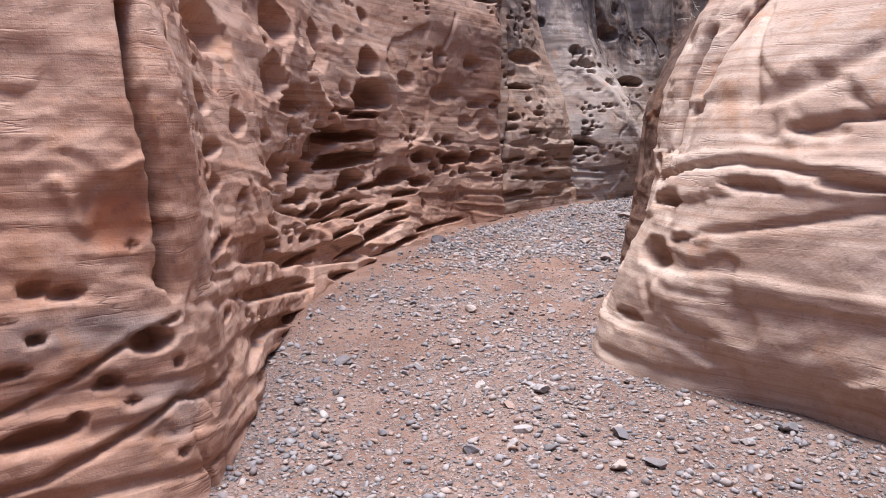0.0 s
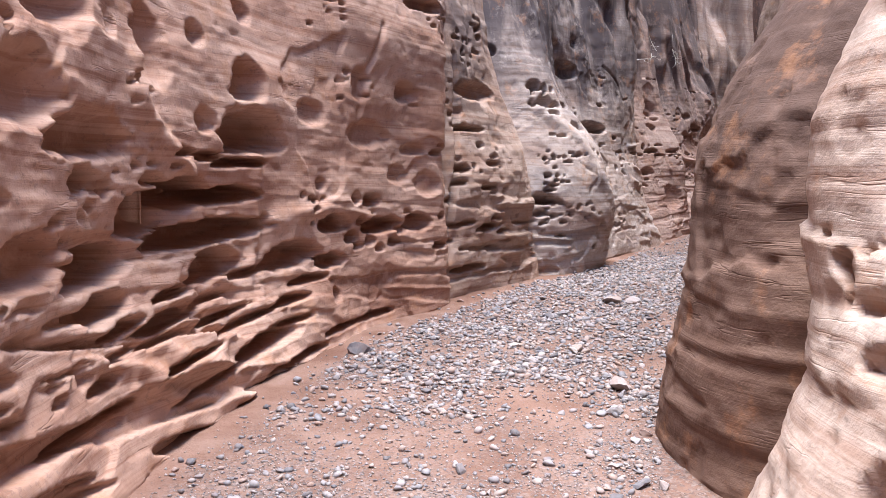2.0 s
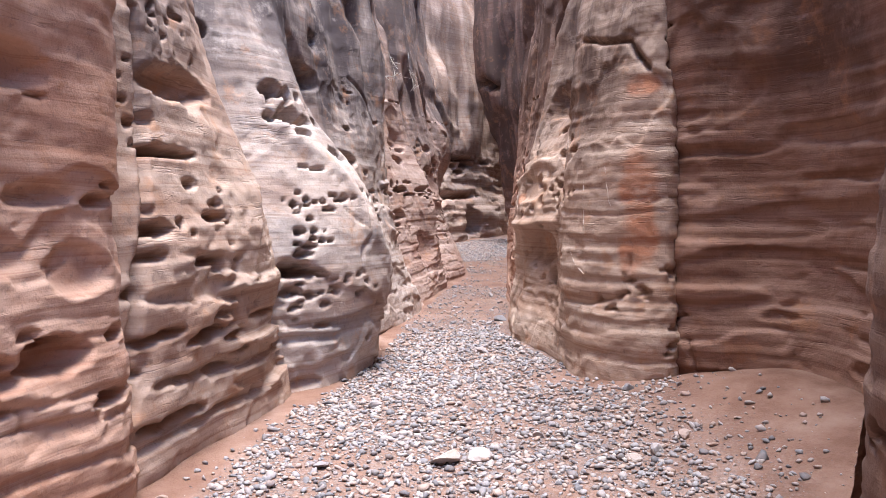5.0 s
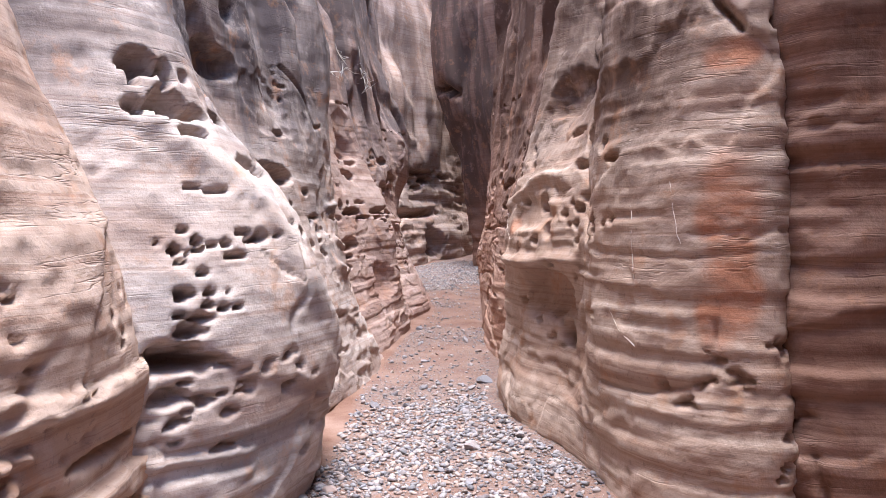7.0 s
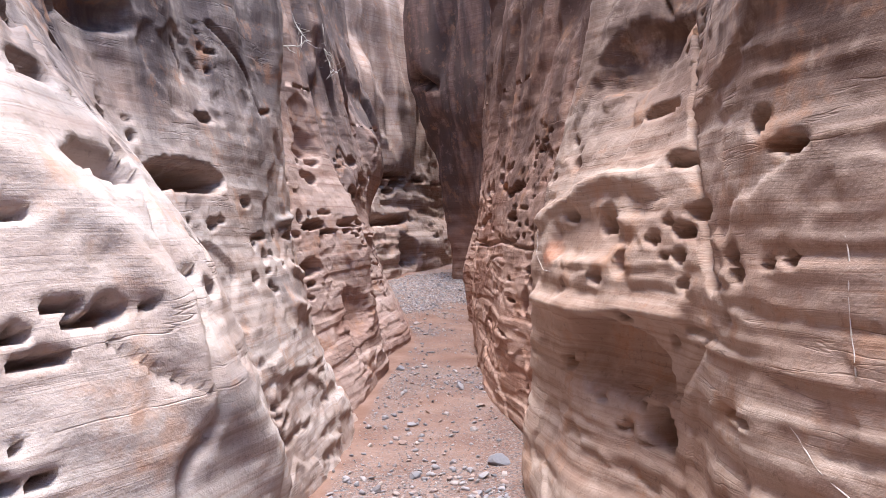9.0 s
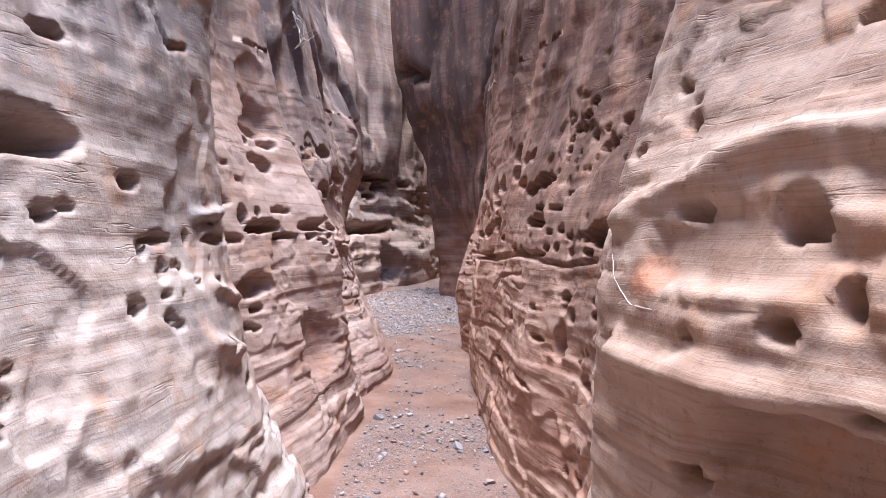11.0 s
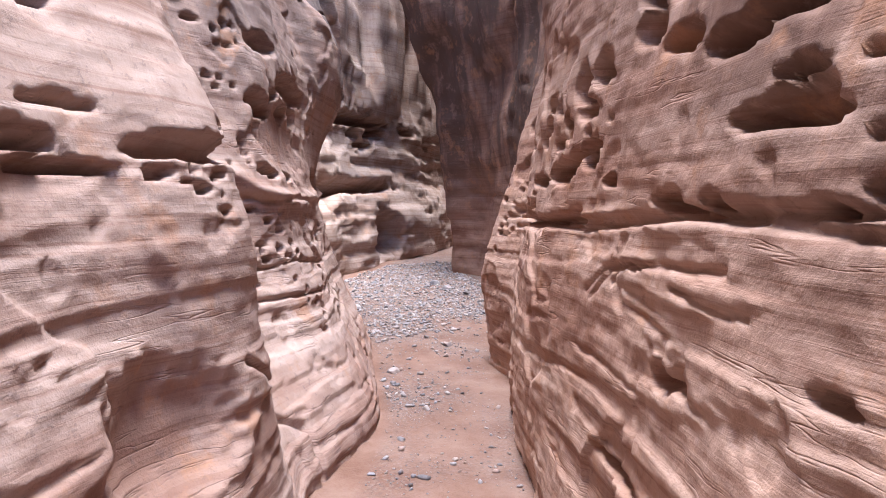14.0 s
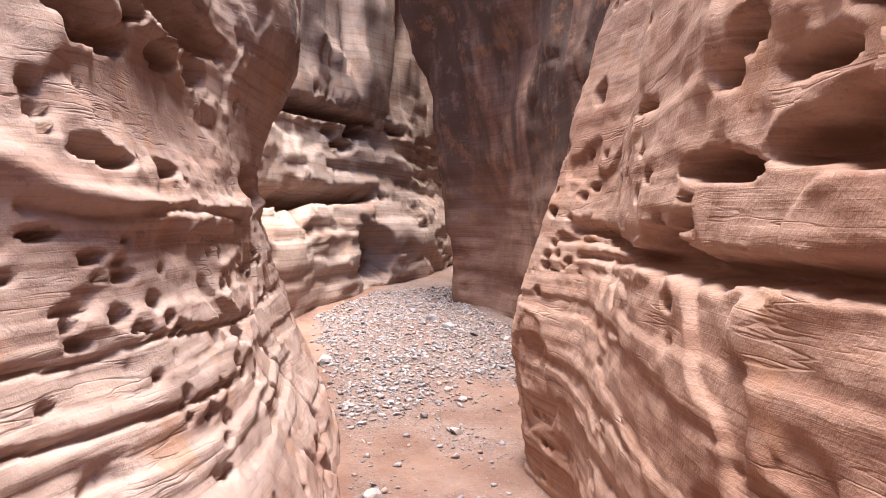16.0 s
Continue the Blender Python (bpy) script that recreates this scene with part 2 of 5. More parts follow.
HOLES_LEFT_NEAR_C = [
    (-0.8, 8.52, 1.96, 0.167, 0.144, 0.15), (-1.19, 7.55, 2.01, 0.218, 0.255, 0.12), (-1.08, 7.78, 1.2, 0.329, 0.099, 0.32), (-0.88, 8.31, 1.19, 0.35, 0.062, 0.28),
    (-0.97, 8.1, 0.95, 0.634, 0.086, 0.28), (-1.17, 7.43, 1.09, 0.318, 0.13, 0.22), (-0.94, 8.11, 0.76, 0.32, 0.093, 0.22), (-1.15, 7.44, 1.29, 0.127, 0.043, 0.1),
    (-1.08, 7.76, 1.45, 0.119, 0.031, 0.1), (-0.97, 8.08, 1.44, 0.176, 0.033, 0.12), (-0.83, 8.4, 1.41, 0.298, 0.035, 0.16), (-0.99, 8.05, 1.66, 0.116, 0.082, 0.05),
    (-0.4, 9.2, 1.81, 0.205, 0.113, 0.06), (0.05, 9.89, 1.69, 0.323, 0.117, 0.06), (-0.05, 9.77, 2.09, 0.114, 0.156, 0.06),
]
HOLES_LEFT_NEAR_D = [
    (0.37, 10.33, 2.09, 0.164, 0.097, 0.07), (0.6, 10.61, 2.96, 0.302, 0.078, 0.12), (-1.05, 8.06, 2.2, 0.085, 0.084, 0.06), (-0.81, 8.63, 2.45, 0.09, 0.094, 0.1),
    (-0.33, 9.28, 1.26, 0.07, 0.057, 0.1), (-0.07, 9.68, 1.14, 0.069, 0.052, 0.09), (0.06, 9.87, 1.12, 0.159, 0.058, 0.14), (0.17, 10.02, 0.9, 0.339, 0.074, 0.18),
    (0.5, 10.43, 0.91, 0.183, 0.089, 0.12), (0.31, 10.24, 1.35, 0.165, 0.095, 0.06), (0.63, 10.55, 1.26, 0.181, 0.125, 0.07), (0.49, 10.44, 1.6, 0.166, 0.059, 0.07),
    (-0.54, 8.91, 0.74, 0.292, 0.096, 0.2), (-0.25, 9.4, 0.94, 0.218, 0.075, 0.18), (-0.11, 9.6, 0.82, 0.098, 0.056, 0.12),
]
HOLES_LEFT_NEAR_E = [
    (-0.04, 9.72, 0.95, 0.069, 0.04, 0.08), (0.05, 9.83, 0.77, 0.086, 0.049, 0.1), (0.13, 9.94, 0.7, 0.072, 0.041, 0.08), (0.28, 10.14, 0.75, 0.092, 0.042, 0.1),
    (-0.05, 9.69, 0.74, 0.068, 0.035, 0.08), (-0.26, 9.34, 0.66, 0.22, 0.062, 0.15), (-0.69, 8.61, 0.69, 0.062, 0.026, 0.08), (-0.52, 8.79, 0.42, 0.233, 0.038, 0.14),
    (-0.24, 9.33, 0.37, 0.063, 0.062, 0.08), (-1.21, 6.86, 0.67, 0.259, 0.066, 0.2), (-1.16, 7.02, 0.56, 0.203, 0.034, 0.14), (-1.05, 7.53, 0.53, 0.361, 0.048, 0.2),
    (-0.86, 7.88, 0.37, 0.14, 0.042, 0.14), (-0.63, 8.33, 0.21, 0.431, 0.06, 0.24), (-1.08, 7.62, 0.65, 0.25, 0.03, 0.14),
]
HOLES_LEFT_NEAR_F = [
    (-0.92, 8.01, 0.57, 0.209, 0.026, 0.12), (-1.13, 6.64, 0.36, 0.154, 0.034, 0.1), (-1.1, 6.54, 0.23, 0.465, 0.024, 0.16), (-0.95, 7.43, 0.29, 0.392, 0.023, 0.14),
    (-0.78, 8.42, 0.67, 0.255, 0.028, 0.12), (-1.22, 6.73, 1.28, 0.146, 0.068, 0.2), (-1.23, 6.88, 0.86, 0.359, 0.102, 0.28), (-0.73, 8.29, 0.39, 0.34, 0.028, 0.12),
    (-0.57, 8.57, 0.26, 0.391, 0.029, 0.12), (-0.8, 7.7, 0.14, 0.472, 0.025, 0.12), (-1.05, 7.35, 0.45, 0.298, 0.023, 0.12), (-0.47, 8.68, 0.02, 0.423, 0.03, 0.12),
    (-0.22, 9.32, 0.1, 0.337, 0.029, 0.1), (0.12, 9.85, 0.13, 0.316, 0.032, 0.1), (-0.87, 8.03, 0.47, 0.314, 0.026, 0.14),
]
HOLES_LEFT_NEAR_G = [
    (-0.43, 9.02, 0.54, 0.214, 0.032, 0.1), (0.35, 10.24, 0.85, 0.085, 0.048, 0.08), (-1.13, 6.98, 0.46, 0.255, 0.024, 0.12), (-0.63, 8.08, -0.05, 0.522, 0.024, 0.12),
    (0.56, 10.5, 1.24, 0.101, 0.04, 0.06), (0.5, 10.44, 0.97, 0.127, 0.029, 0.16), (0.73, 10.65, 1.58, 0.122, 0.036, 0.08), (0.45, 10.41, 2.01, 0.054, 0.019, 0.04),
    (0.32, 10.19, 0.73, 0.061, 0.02, 0.08), (0.41, 10.34, 1.01, 0.058, 0.026, 0.06), (0.74, 10.69, 0.67, 0.144, 0.038, 0.16), (0.77, 10.76, 0.95, 0.116, 0.041, 0.12),
]
HOLES_LEFT_NEAR = HOLES_LEFT_NEAR_A + HOLES_LEFT_NEAR_B + HOLES_LEFT_NEAR_C + HOLES_LEFT_NEAR_D + HOLES_LEFT_NEAR_E + HOLES_LEFT_NEAR_F + HOLES_LEFT_NEAR_G
HOLES_LEFT_MID_A = [
    (1.23, 11.81, 2.31, 0.455, 0.104, 0.1), (1.15, 11.55, 1.88, 0.315, 0.035, 0.2), (1.03, 11.45, 2.06, 0.052, 0.041, 0.08), (1.28, 11.67, 1.71, 0.087, 0.029, 0.08),
    (1.46, 11.82, 1.52, 0.133, 0.037, 0.12), (1.37, 11.64, 1.25, 0.178, 0.032, 0.14), (1.02, 11.31, 1.44, 0.128, 0.043, 0.12), (0.98, 11.24, 1.29, 0.092, 0.032, 0.1),
    (0.88, 11.14, 1.1, 0.071, 0.035, 0.1), (0.95, 11.15, 0.84, 0.12, 0.029, 0.1), (1.09, 11.28, 0.86, 0.137, 0.03, 0.1), (1.39, 11.62, 0.78, 0.22, 0.047, 0.16),
    (1.13, 11.38, 0.36, 0.287, 0.045, 0.16), (1.65, 11.9, 0.74, 0.172, 0.034, 0.1), (0.83, 11.08, 0.8, 0.066, 0.035, 0.12),
]
HOLES_LEFT_MID_B = [
    (0.88, 11.1, 0.67, 0.082, 0.026, 0.1), (1.21, 11.42, 0.59, 0.085, 0.017, 0.06), (1.47, 11.75, 0.54, 0.157, 0.026, 0.1), (0.98, 11.29, 1.53, 0.039, 0.026, 0.05),
    (1.98, 12.36, 0.82, 0.384, 0.029, 0.1), (1.7, 11.97, 0.63, 0.147, 0.023, 0.08), (1.94, 12.3, 0.5, 0.215, 0.021, 0.08),
]
HOLES_LEFT_MID = HOLES_LEFT_MID_A + HOLES_LEFT_MID_B
HOLES_LEFT_NOSE_A = [
    (1.59, 13.33, 3.02, 0.089, 0.088, 0.12), (3.18, 15.49, 3.08, 0.228, 0.12, 0.14), (2.88, 15.13, 3.39, 0.147, 0.077, 0.1), (3.27, 15.66, 3.53, 0.113, 0.096, 0.1),
    (2.18, 13.24, 2.56, 0.113, 0.068, 0.16), (2.33, 13.2, 2.34, 0.163, 0.078, 0.2), (2.14, 13.15, 2.33, 0.063, 0.048, 0.1), (2.83, 13.41, 2.06, 0.182, 0.061, 0.2),
    (2.37, 12.9, 1.27, 0.063, 0.023, 0.08), (2.29, 12.87, 1.13, 0.091, 0.032, 0.12), (2.17, 12.85, 1.12, 0.069, 0.041, 0.12), (2.21, 12.83, 0.9, 0.1, 0.05, 0.1),
    (2.37, 12.85, 0.86, 0.042, 0.037, 0.08), (2.5, 12.88, 0.61, 0.088, 0.023, 0.07), (2.32, 12.84, 0.16, 0.176, 0.056, 0.06),
]
HOLES_LEFT_NOSE_B = [
    (3.07, 15.38, 3.17, 0.102, 0.081, 0.14), (2.96, 15.15, 3, 0.111, 0.054, 0.1), (2.32, 13.28, 2.52, 0.064, 0.063, 0.16), (2.25, 13.25, 2.54, 0.032, 0.036, 0.1),
    (2.43, 13.36, 2.53, 0.061, 0.035, 0.1), (2.61, 13.69, 2.52, 0.118, 0.027, 0.1), (2.85, 14.55, 2.64, 0.136, 0.027, 0.08), (2.5, 13.3, 2.33, 0.12, 0.037, 0.16),
    (2.4, 13.25, 2.36, 0.046, 0.029, 0.1), (2.65, 13.52, 2.35, 0.164, 0.034, 0.14), (2.43, 13.19, 2.21, 0.121, 0.033, 0.18), (2.27, 13.18, 2.35, 0.056, 0.028, 0.12),
    (2.14, 13.2, 2.47, 0.029, 0.035, 0.1), (2.39, 13.05, 1.92, 0.053, 0.013, 0.08), (2.53, 13.1, 1.9, 0.071, 0.014, 0.1),
]
HOLES_LEFT_NOSE_C = [
    (2.64, 13.07, 1.69, 0.05, 0.011, 0.07), (2.67, 13.07, 1.64, 0.031, 0.018, 0.08), (2.73, 13.09, 1.64, 0.029, 0.021, 0.08), (2.32, 12.98, 1.7, 0.029, 0.017, 0.08),
    (2.4, 12.98, 1.65, 0.032, 0.026, 0.1), (2.4, 12.97, 1.6, 0.028, 0.022, 0.1), (2.48, 12.99, 1.62, 0.036, 0.017, 0.08), (2.54, 13.01, 1.62, 0.035, 0.022, 0.1),
    (2.6, 13.02, 1.57, 0.068, 0.018, 0.1), (2.27, 12.95, 1.61, 0.033, 0.026, 0.1), (2.33, 12.95, 1.59, 0.018, 0.017, 0.06), (2.18, 12.95, 1.65, 0.022, 0.015, 0.05),
    (2.41, 12.95, 1.48, 0.032, 0.017, 0.08), (2.3, 12.94, 1.54, 0.026, 0.013, 0.05), (2.28, 12.9, 1.38, 0.035, 0.034, 0.1),
]
HOLES_LEFT_NOSE_D = [
    (2.33, 12.91, 1.39, 0.027, 0.021, 0.08), (2.43, 12.93, 1.38, 0.032, 0.019, 0.08), (2.42, 12.92, 1.32, 0.032, 0.021, 0.08), (2.49, 12.93, 1.3, 0.033, 0.019, 0.08),
    (2.57, 12.96, 1.31, 0.03, 0.015, 0.07), (2.28, 12.89, 1.28, 0.026, 0.017, 0.07), (2.3, 12.88, 1.24, 0.031, 0.015, 0.07), (2.33, 12.88, 1.2, 0.089, 0.03, 0.12),
    (2.23, 12.85, 1.07, 0.243, 0.046, 0.28), (2.28, 12.84, 0.96, 0.044, 0.013, 0.06), (2.54, 12.96, 1.38, 0.015, 0.013, 0.04), (3.67, 15.67, 2.2, 0.384, 0.094, 0.28),
    (3.88, 16, 2.61, 0.094, 0.032, 0.08), (4.78, 16.81, 1.62, 0.08, 0.02, 0.09), (4.97, 16.91, 1.07, 0.155, 0.021, 0.12),
]
HOLES_LEFT_NOSE_E = [
    (4.77, 16.68, 1.29, 0.041, 0.031, 0.12), (5.01, 17.07, 1.25, 0.046, 0.016, 0.05), (2.77, 13.12, 1.66, 0.043, 0.022, 0.1), (2.88, 13.18, 1.66, 0.02, 0.008, 0.05),
    (4.21, 16.23, 2.07, 0.085, 0.031, 0.14), (4.19, 16.02, 1.57, 0.086, 0.024, 0.12), (4.91, 17.09, 1.86, 0.446, 0.031, 0.07), (4.36, 16.35, 1.84, 0.157, 0.02, 0.06),
]
HOLES_LEFT_NOSE = HOLES_LEFT_NOSE_A + HOLES_LEFT_NOSE_B + HOLES_LEFT_NOSE_C + HOLES_LEFT_NOSE_D + HOLES_LEFT_NOSE_E
HOLES_LEFT_FAR_A = [
    (5.82, 18.93, 2.83, 0.233, 0.192, 0.12), (5.42, 17.92, 1.54, 0.275, 0.079, 0.1), (5.76, 18.85, 2.75, 0.264, 0.076, 0.12), (7.94, 21.69, 2.66, 0.676, 0.104, 0.12),
    (7.52, 21.15, 2.88, 0.308, 0.081, 0.08), (6.47, 18.97, 1.98, 0.454, 0.051, 0.1), (5.9, 18.91, 2.65, 0.153, 0.049, 0.14), (5.7, 18.65, 2.47, 0.183, 0.036, 0.14),
    (5.61, 18.28, 1.95, 0.353, 0.047, 0.22), (5.86, 18.52, 1.89, 0.242, 0.022, 0.12), (5.17, 17.8, 1.85, 0.221, 0.035, 0.06), (5.26, 17.7, 1.27, 0.146, 0.022, 0.12),
    (5.37, 17.79, 1.26, 0.067, 0.015, 0.07), (5.37, 17.84, 1.4, 0.074, 0.021, 0.08), (7.38, 20.87, 2.47, 0.221, 0.062, 0.1),
]
HOLES_LEFT_FAR_B = [
    (7.38, 20.7, 2.01, 0.137, 0.035, 0.08), (5.12, 17.85, 2.1, 0.201, 0.026, 0.07), (5.78, 18.72, 2.44, 0.147, 0.054, 0.14), (5.37, 18.05, 2.02, 0.091, 0.06, 0.16),
    (5.56, 18.27, 2.05, 0.057, 0.029, 0.1), (5.86, 18.61, 2.08, 0.158, 0.019, 0.12), (5.39, 17.85, 1.38, 0.093, 0.025, 0.1), (7.39, 20.86, 2.42, 0.145, 0.085, 0.16),
    (7.46, 20.77, 2, 0.143, 0.033, 0.1), (8.04, 21.83, 2.5, 0.174, 0.101, 0.12), (6.2, 18.52, 1, 0.391, 0.287, 0.14), (7.73, 21.26, 2.24, 1.001, 0.288, 0.1),
    (7.5, 20.98, 2.41, 0.191, 0.057, 0.16), (7.8, 21.42, 2.46, 0.189, 0.064, 0.16), (8.05, 21.83, 2.46, 0.153, 0.066, 0.12),
]
HOLES_LEFT_FAR_C = [
    (7.72, 21.14, 2, 0.151, 0.034, 0.12), (7.28, 20.46, 1.47, 0.052, 0.019, 0.07), (7.2, 20.5, 1.77, 0.062, 0.017, 0.08), (7.02, 20.37, 1.72, 0.094, 0.024, 0.1),
    (7.98, 21.38, 1.52, 0.105, 0.024, 0.06), (7.26, 20.48, 1.56, 0.064, 0.013, 0.05), (8.54, 22.62, 1.98, 0.288, 0.144, 0.14), (7.58, 21.13, 2.55, 0.127, 0.034, 0.1),
    (7.1, 20.4, 1.65, 0.033, 0.014, 0.05), (7.47, 20.68, 1.74, 0.039, 0.014, 0.05), (7.66, 20.8, 1.45, 0.056, 0.013, 0.04), (7.37, 20.57, 1.64, 0.035, 0.012, 0.04),
    (9.3, 23.6, 1.6, 0.45, 0.25, 0.35),
]
HOLES_LEFT_FAR = HOLES_LEFT_FAR_A + HOLES_LEFT_FAR_B + HOLES_LEFT_FAR_C
HOLES_FAR_END = [
    (12.74, 28.37, 1.3, 0.6, 0.5, 0.9), (12.8, 28.74, 3.17, 0.41, 0.124, 0.436), (13.92, 29.39, 3.28, 0.339, 0.068, 0.238), (12.98, 28.84, 3.17, 0.274, 0.064, 0.223),
    (12.33, 28.48, 2.95, 0.328, 0.071, 0.249), (12.04, 28.24, 3.1, 0.25, 0.069, 0.242), (11.3, 27.2, 2.2, 2.4, 0.11, 0.4), (11.6, 27.5, 3.3, 2.4, 0.11, 0.4),
    (9.8, 26.1, 2.15, 1.2, 0.11, 0.4), (10.85, 27.02, 2.08, 0.35, 0.255, 0.28), (10.57, 26.72, 2.04, 0.292, 0.216, 0.2),
]
HOLES_RIGHT_NEAR = [
    (1.31, 4.7, 0.86, 0.203, 0.041, 0.085), (1.88, 4.02, 1.28, 0.155, 0.046, 0.064), (1.61, 4.15, 0.96, 0.179, 0.036, 0.05), (1.95, 3.81, 0.99, 0.169, 0.038, 0.054),
    (1.22, 4.57, 0.54, 0.151, 0.083, 0.108), (1.09, 4.68, 0.14, 0.138, 0.028, 0.058),
]
HOLES_RIGHT_BLOCK = []
HOLES_RIGHT_ALCOVE = []
HOLES_RIGHT_PILLAR_A = [
    (5.28, 13.9, 1.17, 0.541, 0.198, 0.2), (5.92, 14.22, 2.86, 0.522, 0.286, 0.28), (5.25, 13.96, 1.59, 0.063, 0.031, 0.1), (5.22, 13.78, 1.66, 0.042, 0.063, 0.09),
    (5.17, 13.52, 1.78, 0.057, 0.024, 0.1), (5.12, 13.31, 1.83, 0.075, 0.031, 0.14), (5.17, 13.43, 1.86, 0.041, 0.019, 0.06), (5.11, 13.33, 1.71, 0.058, 0.027, 0.12),
    (5.14, 13.42, 1.7, 0.038, 0.018, 0.08), (5.08, 13.27, 1.59, 0.058, 0.022, 0.1), (4.91, 13, 1.6, 0.067, 0.016, 0.08), (5.09, 13.21, 1.9, 0.1, 0.044, 0.14),
    (5.25, 13.41, 2.15, 0.115, 0.035, 0.16), (4.83, 12.85, 1.72, 0.045, 0.038, 0.12), (4.8, 12.79, 1.67, 0.055, 0.028, 0.14),
]
HOLES_RIGHT_PILLAR_B = [
    (4.73, 12.62, 1.71, 0.027, 0.021, 0.1), (4.69, 12.52, 1.73, 0.033, 0.02, 0.1), (4.83, 12.73, 2.21, 0.049, 0.046, 0.18), (4.75, 12.55, 2.1, 0.095, 0.023, 0.2),
    (4.77, 12.8, 1.14, 0.104, 0.015, 0.08), (5.33, 13.97, 1.9, 0.107, 0.074, 0.14), (5.36, 14.24, 1.79, 0.504, 0.141, 0.05), (5.21, 13.68, 1.41, 0.057, 0.02, 0.1),
    (5.2, 13.6, 1.29, 0.052, 0.034, 0.14), (5.23, 13.71, 1.28, 0.032, 0.025, 0.1), (5.13, 13.36, 1.33, 0.033, 0.023, 0.08), (5.43, 14.43, 1.07, 0.115, 0.03, 0.12),
    (5.3, 14.09, 1.27, 0.094, 0.025, 0.12), (5.28, 13.9, 1.15, 0.05, 0.037, 0.12), (5.22, 13.54, 0.89, 0.143, 0.1, 0.22),
]
HOLES_RIGHT_PILLAR_C = [
    (4.82, 12.86, 1.5, 0.038, 0.008, 0.04), (5.6, 13.77, 2.43, 0.223, 0.033, 0.14), (5.6, 14.86, 1.46, 0.032, 0.018, 0.1), (5.36, 14.35, 1.54, 0.025, 0.016, 0.1),
    (5.5, 14.44, 1.93, 0.097, 0.038, 0.1), (5.62, 14.67, 2, 0.021, 0.017, 0.08),
]
HOLES_RIGHT_PILLAR = HOLES_RIGHT_PILLAR_A + HOLES_RIGHT_PILLAR_B + HOLES_RIGHT_PILLAR_C
HOLES_RIGHT_FAR_A = [
    (7.27, 17.11, 2.27, 0.219, 0.051, 0.1), (7.37, 17.35, 2.23, 0.173, 0.048, 0.12), (7.13, 17, 1.97, 0.186, 0.033, 0.1), (6.89, 16.54, 1.9, 0.065, 0.021, 0.08),
    (7.02, 16.71, 2.06, 0.126, 0.015, 0.05), (6.86, 16.54, 1.79, 0.055, 0.023, 0.08), (8.08, 18.79, 1.93, 0.141, 0.058, 0.14), (7.93, 18.46, 2.02, 0.11, 0.05, 0.12),
    (7.98, 18.52, 2.19, 0.135, 0.047, 0.12), (7.94, 18.38, 2.35, 0.11, 0.077, 0.12), (7.74, 17.94, 2.42, 0.121, 0.088, 0.14), (7.63, 17.7, 2.51, 0.115, 0.05, 0.12),
    (7.34, 17.48, 1.75, 0.087, 0.018, 0.07), (6.65, 16.05, 1.77, 0.074, 0.018, 0.12), (6.6, 15.85, 1.9, 0.243, 0.038, 0.28),
]
HOLES_RIGHT_FAR_B = [
    (6.53, 15.67, 1.96, 0.192, 0.032, 0.28), (6.61, 15.66, 2.12, 0.12, 0.018, 0.12), (6.5, 15.57, 2.03, 0.093, 0.028, 0.15), (6.4, 15.6, 1.72, 0.091, 0.033, 0.18),
    (6.37, 15.59, 1.63, 0.107, 0.02, 0.14), (6.37, 15.66, 1.43, 0.15, 0.024, 0.14), (6.46, 15.79, 1.49, 0.067, 0.014, 0.08), (6.67, 16.23, 1.49, 0.043, 0.025, 0.08),
    (6.61, 16.13, 1.39, 0.049, 0.04, 0.1), (7.21, 17.38, 1.28, 0.068, 0.041, 0.07), (6.75, 16.62, 1.21, 0.123, 0.016, 0.08), (6.41, 15.79, 1.06, 0.145, 0.036, 0.14),
    (6.79, 16.84, 0.9, 0.252, 0.015, 0.08), (7.44, 17.85, 0.87, 0.288, 0.02, 0.08), (7.19, 17.13, 1.97, 0.17, 0.033, 0.12),
]
HOLES_RIGHT_FAR_C = [
    (7.17, 17.03, 2.06, 0.108, 0.026, 0.06), (6.97, 16.73, 1.89, 0.071, 0.01, 0.05), (6.93, 16.71, 1.79, 0.07, 0.022, 0.08), (7.01, 16.88, 1.75, 0.062, 0.015, 0.08),
    (7.78, 18.2, 1.87, 0.078, 0.027, 0.09), (7.44, 17.63, 1.78, 0.143, 0.03, 0.12), (7.25, 17.32, 1.77, 0.069, 0.02, 0.09), (8.19, 19, 1.93, 0.135, 0.047, 0.14),
    (8.03, 18.7, 1.95, 0.107, 0.044, 0.14), (7.93, 18.48, 1.98, 0.085, 0.042, 0.12), (8.25, 19.02, 2.28, 0.078, 0.051, 0.12), (8.05, 18.63, 2.32, 0.089, 0.094, 0.12),
    (7.79, 17.99, 2.57, 0.116, 0.081, 0.14), (7.54, 17.51, 2.52, 0.093, 0.047, 0.14), (6.76, 16.31, 1.77, 0.045, 0.026, 0.12),
]
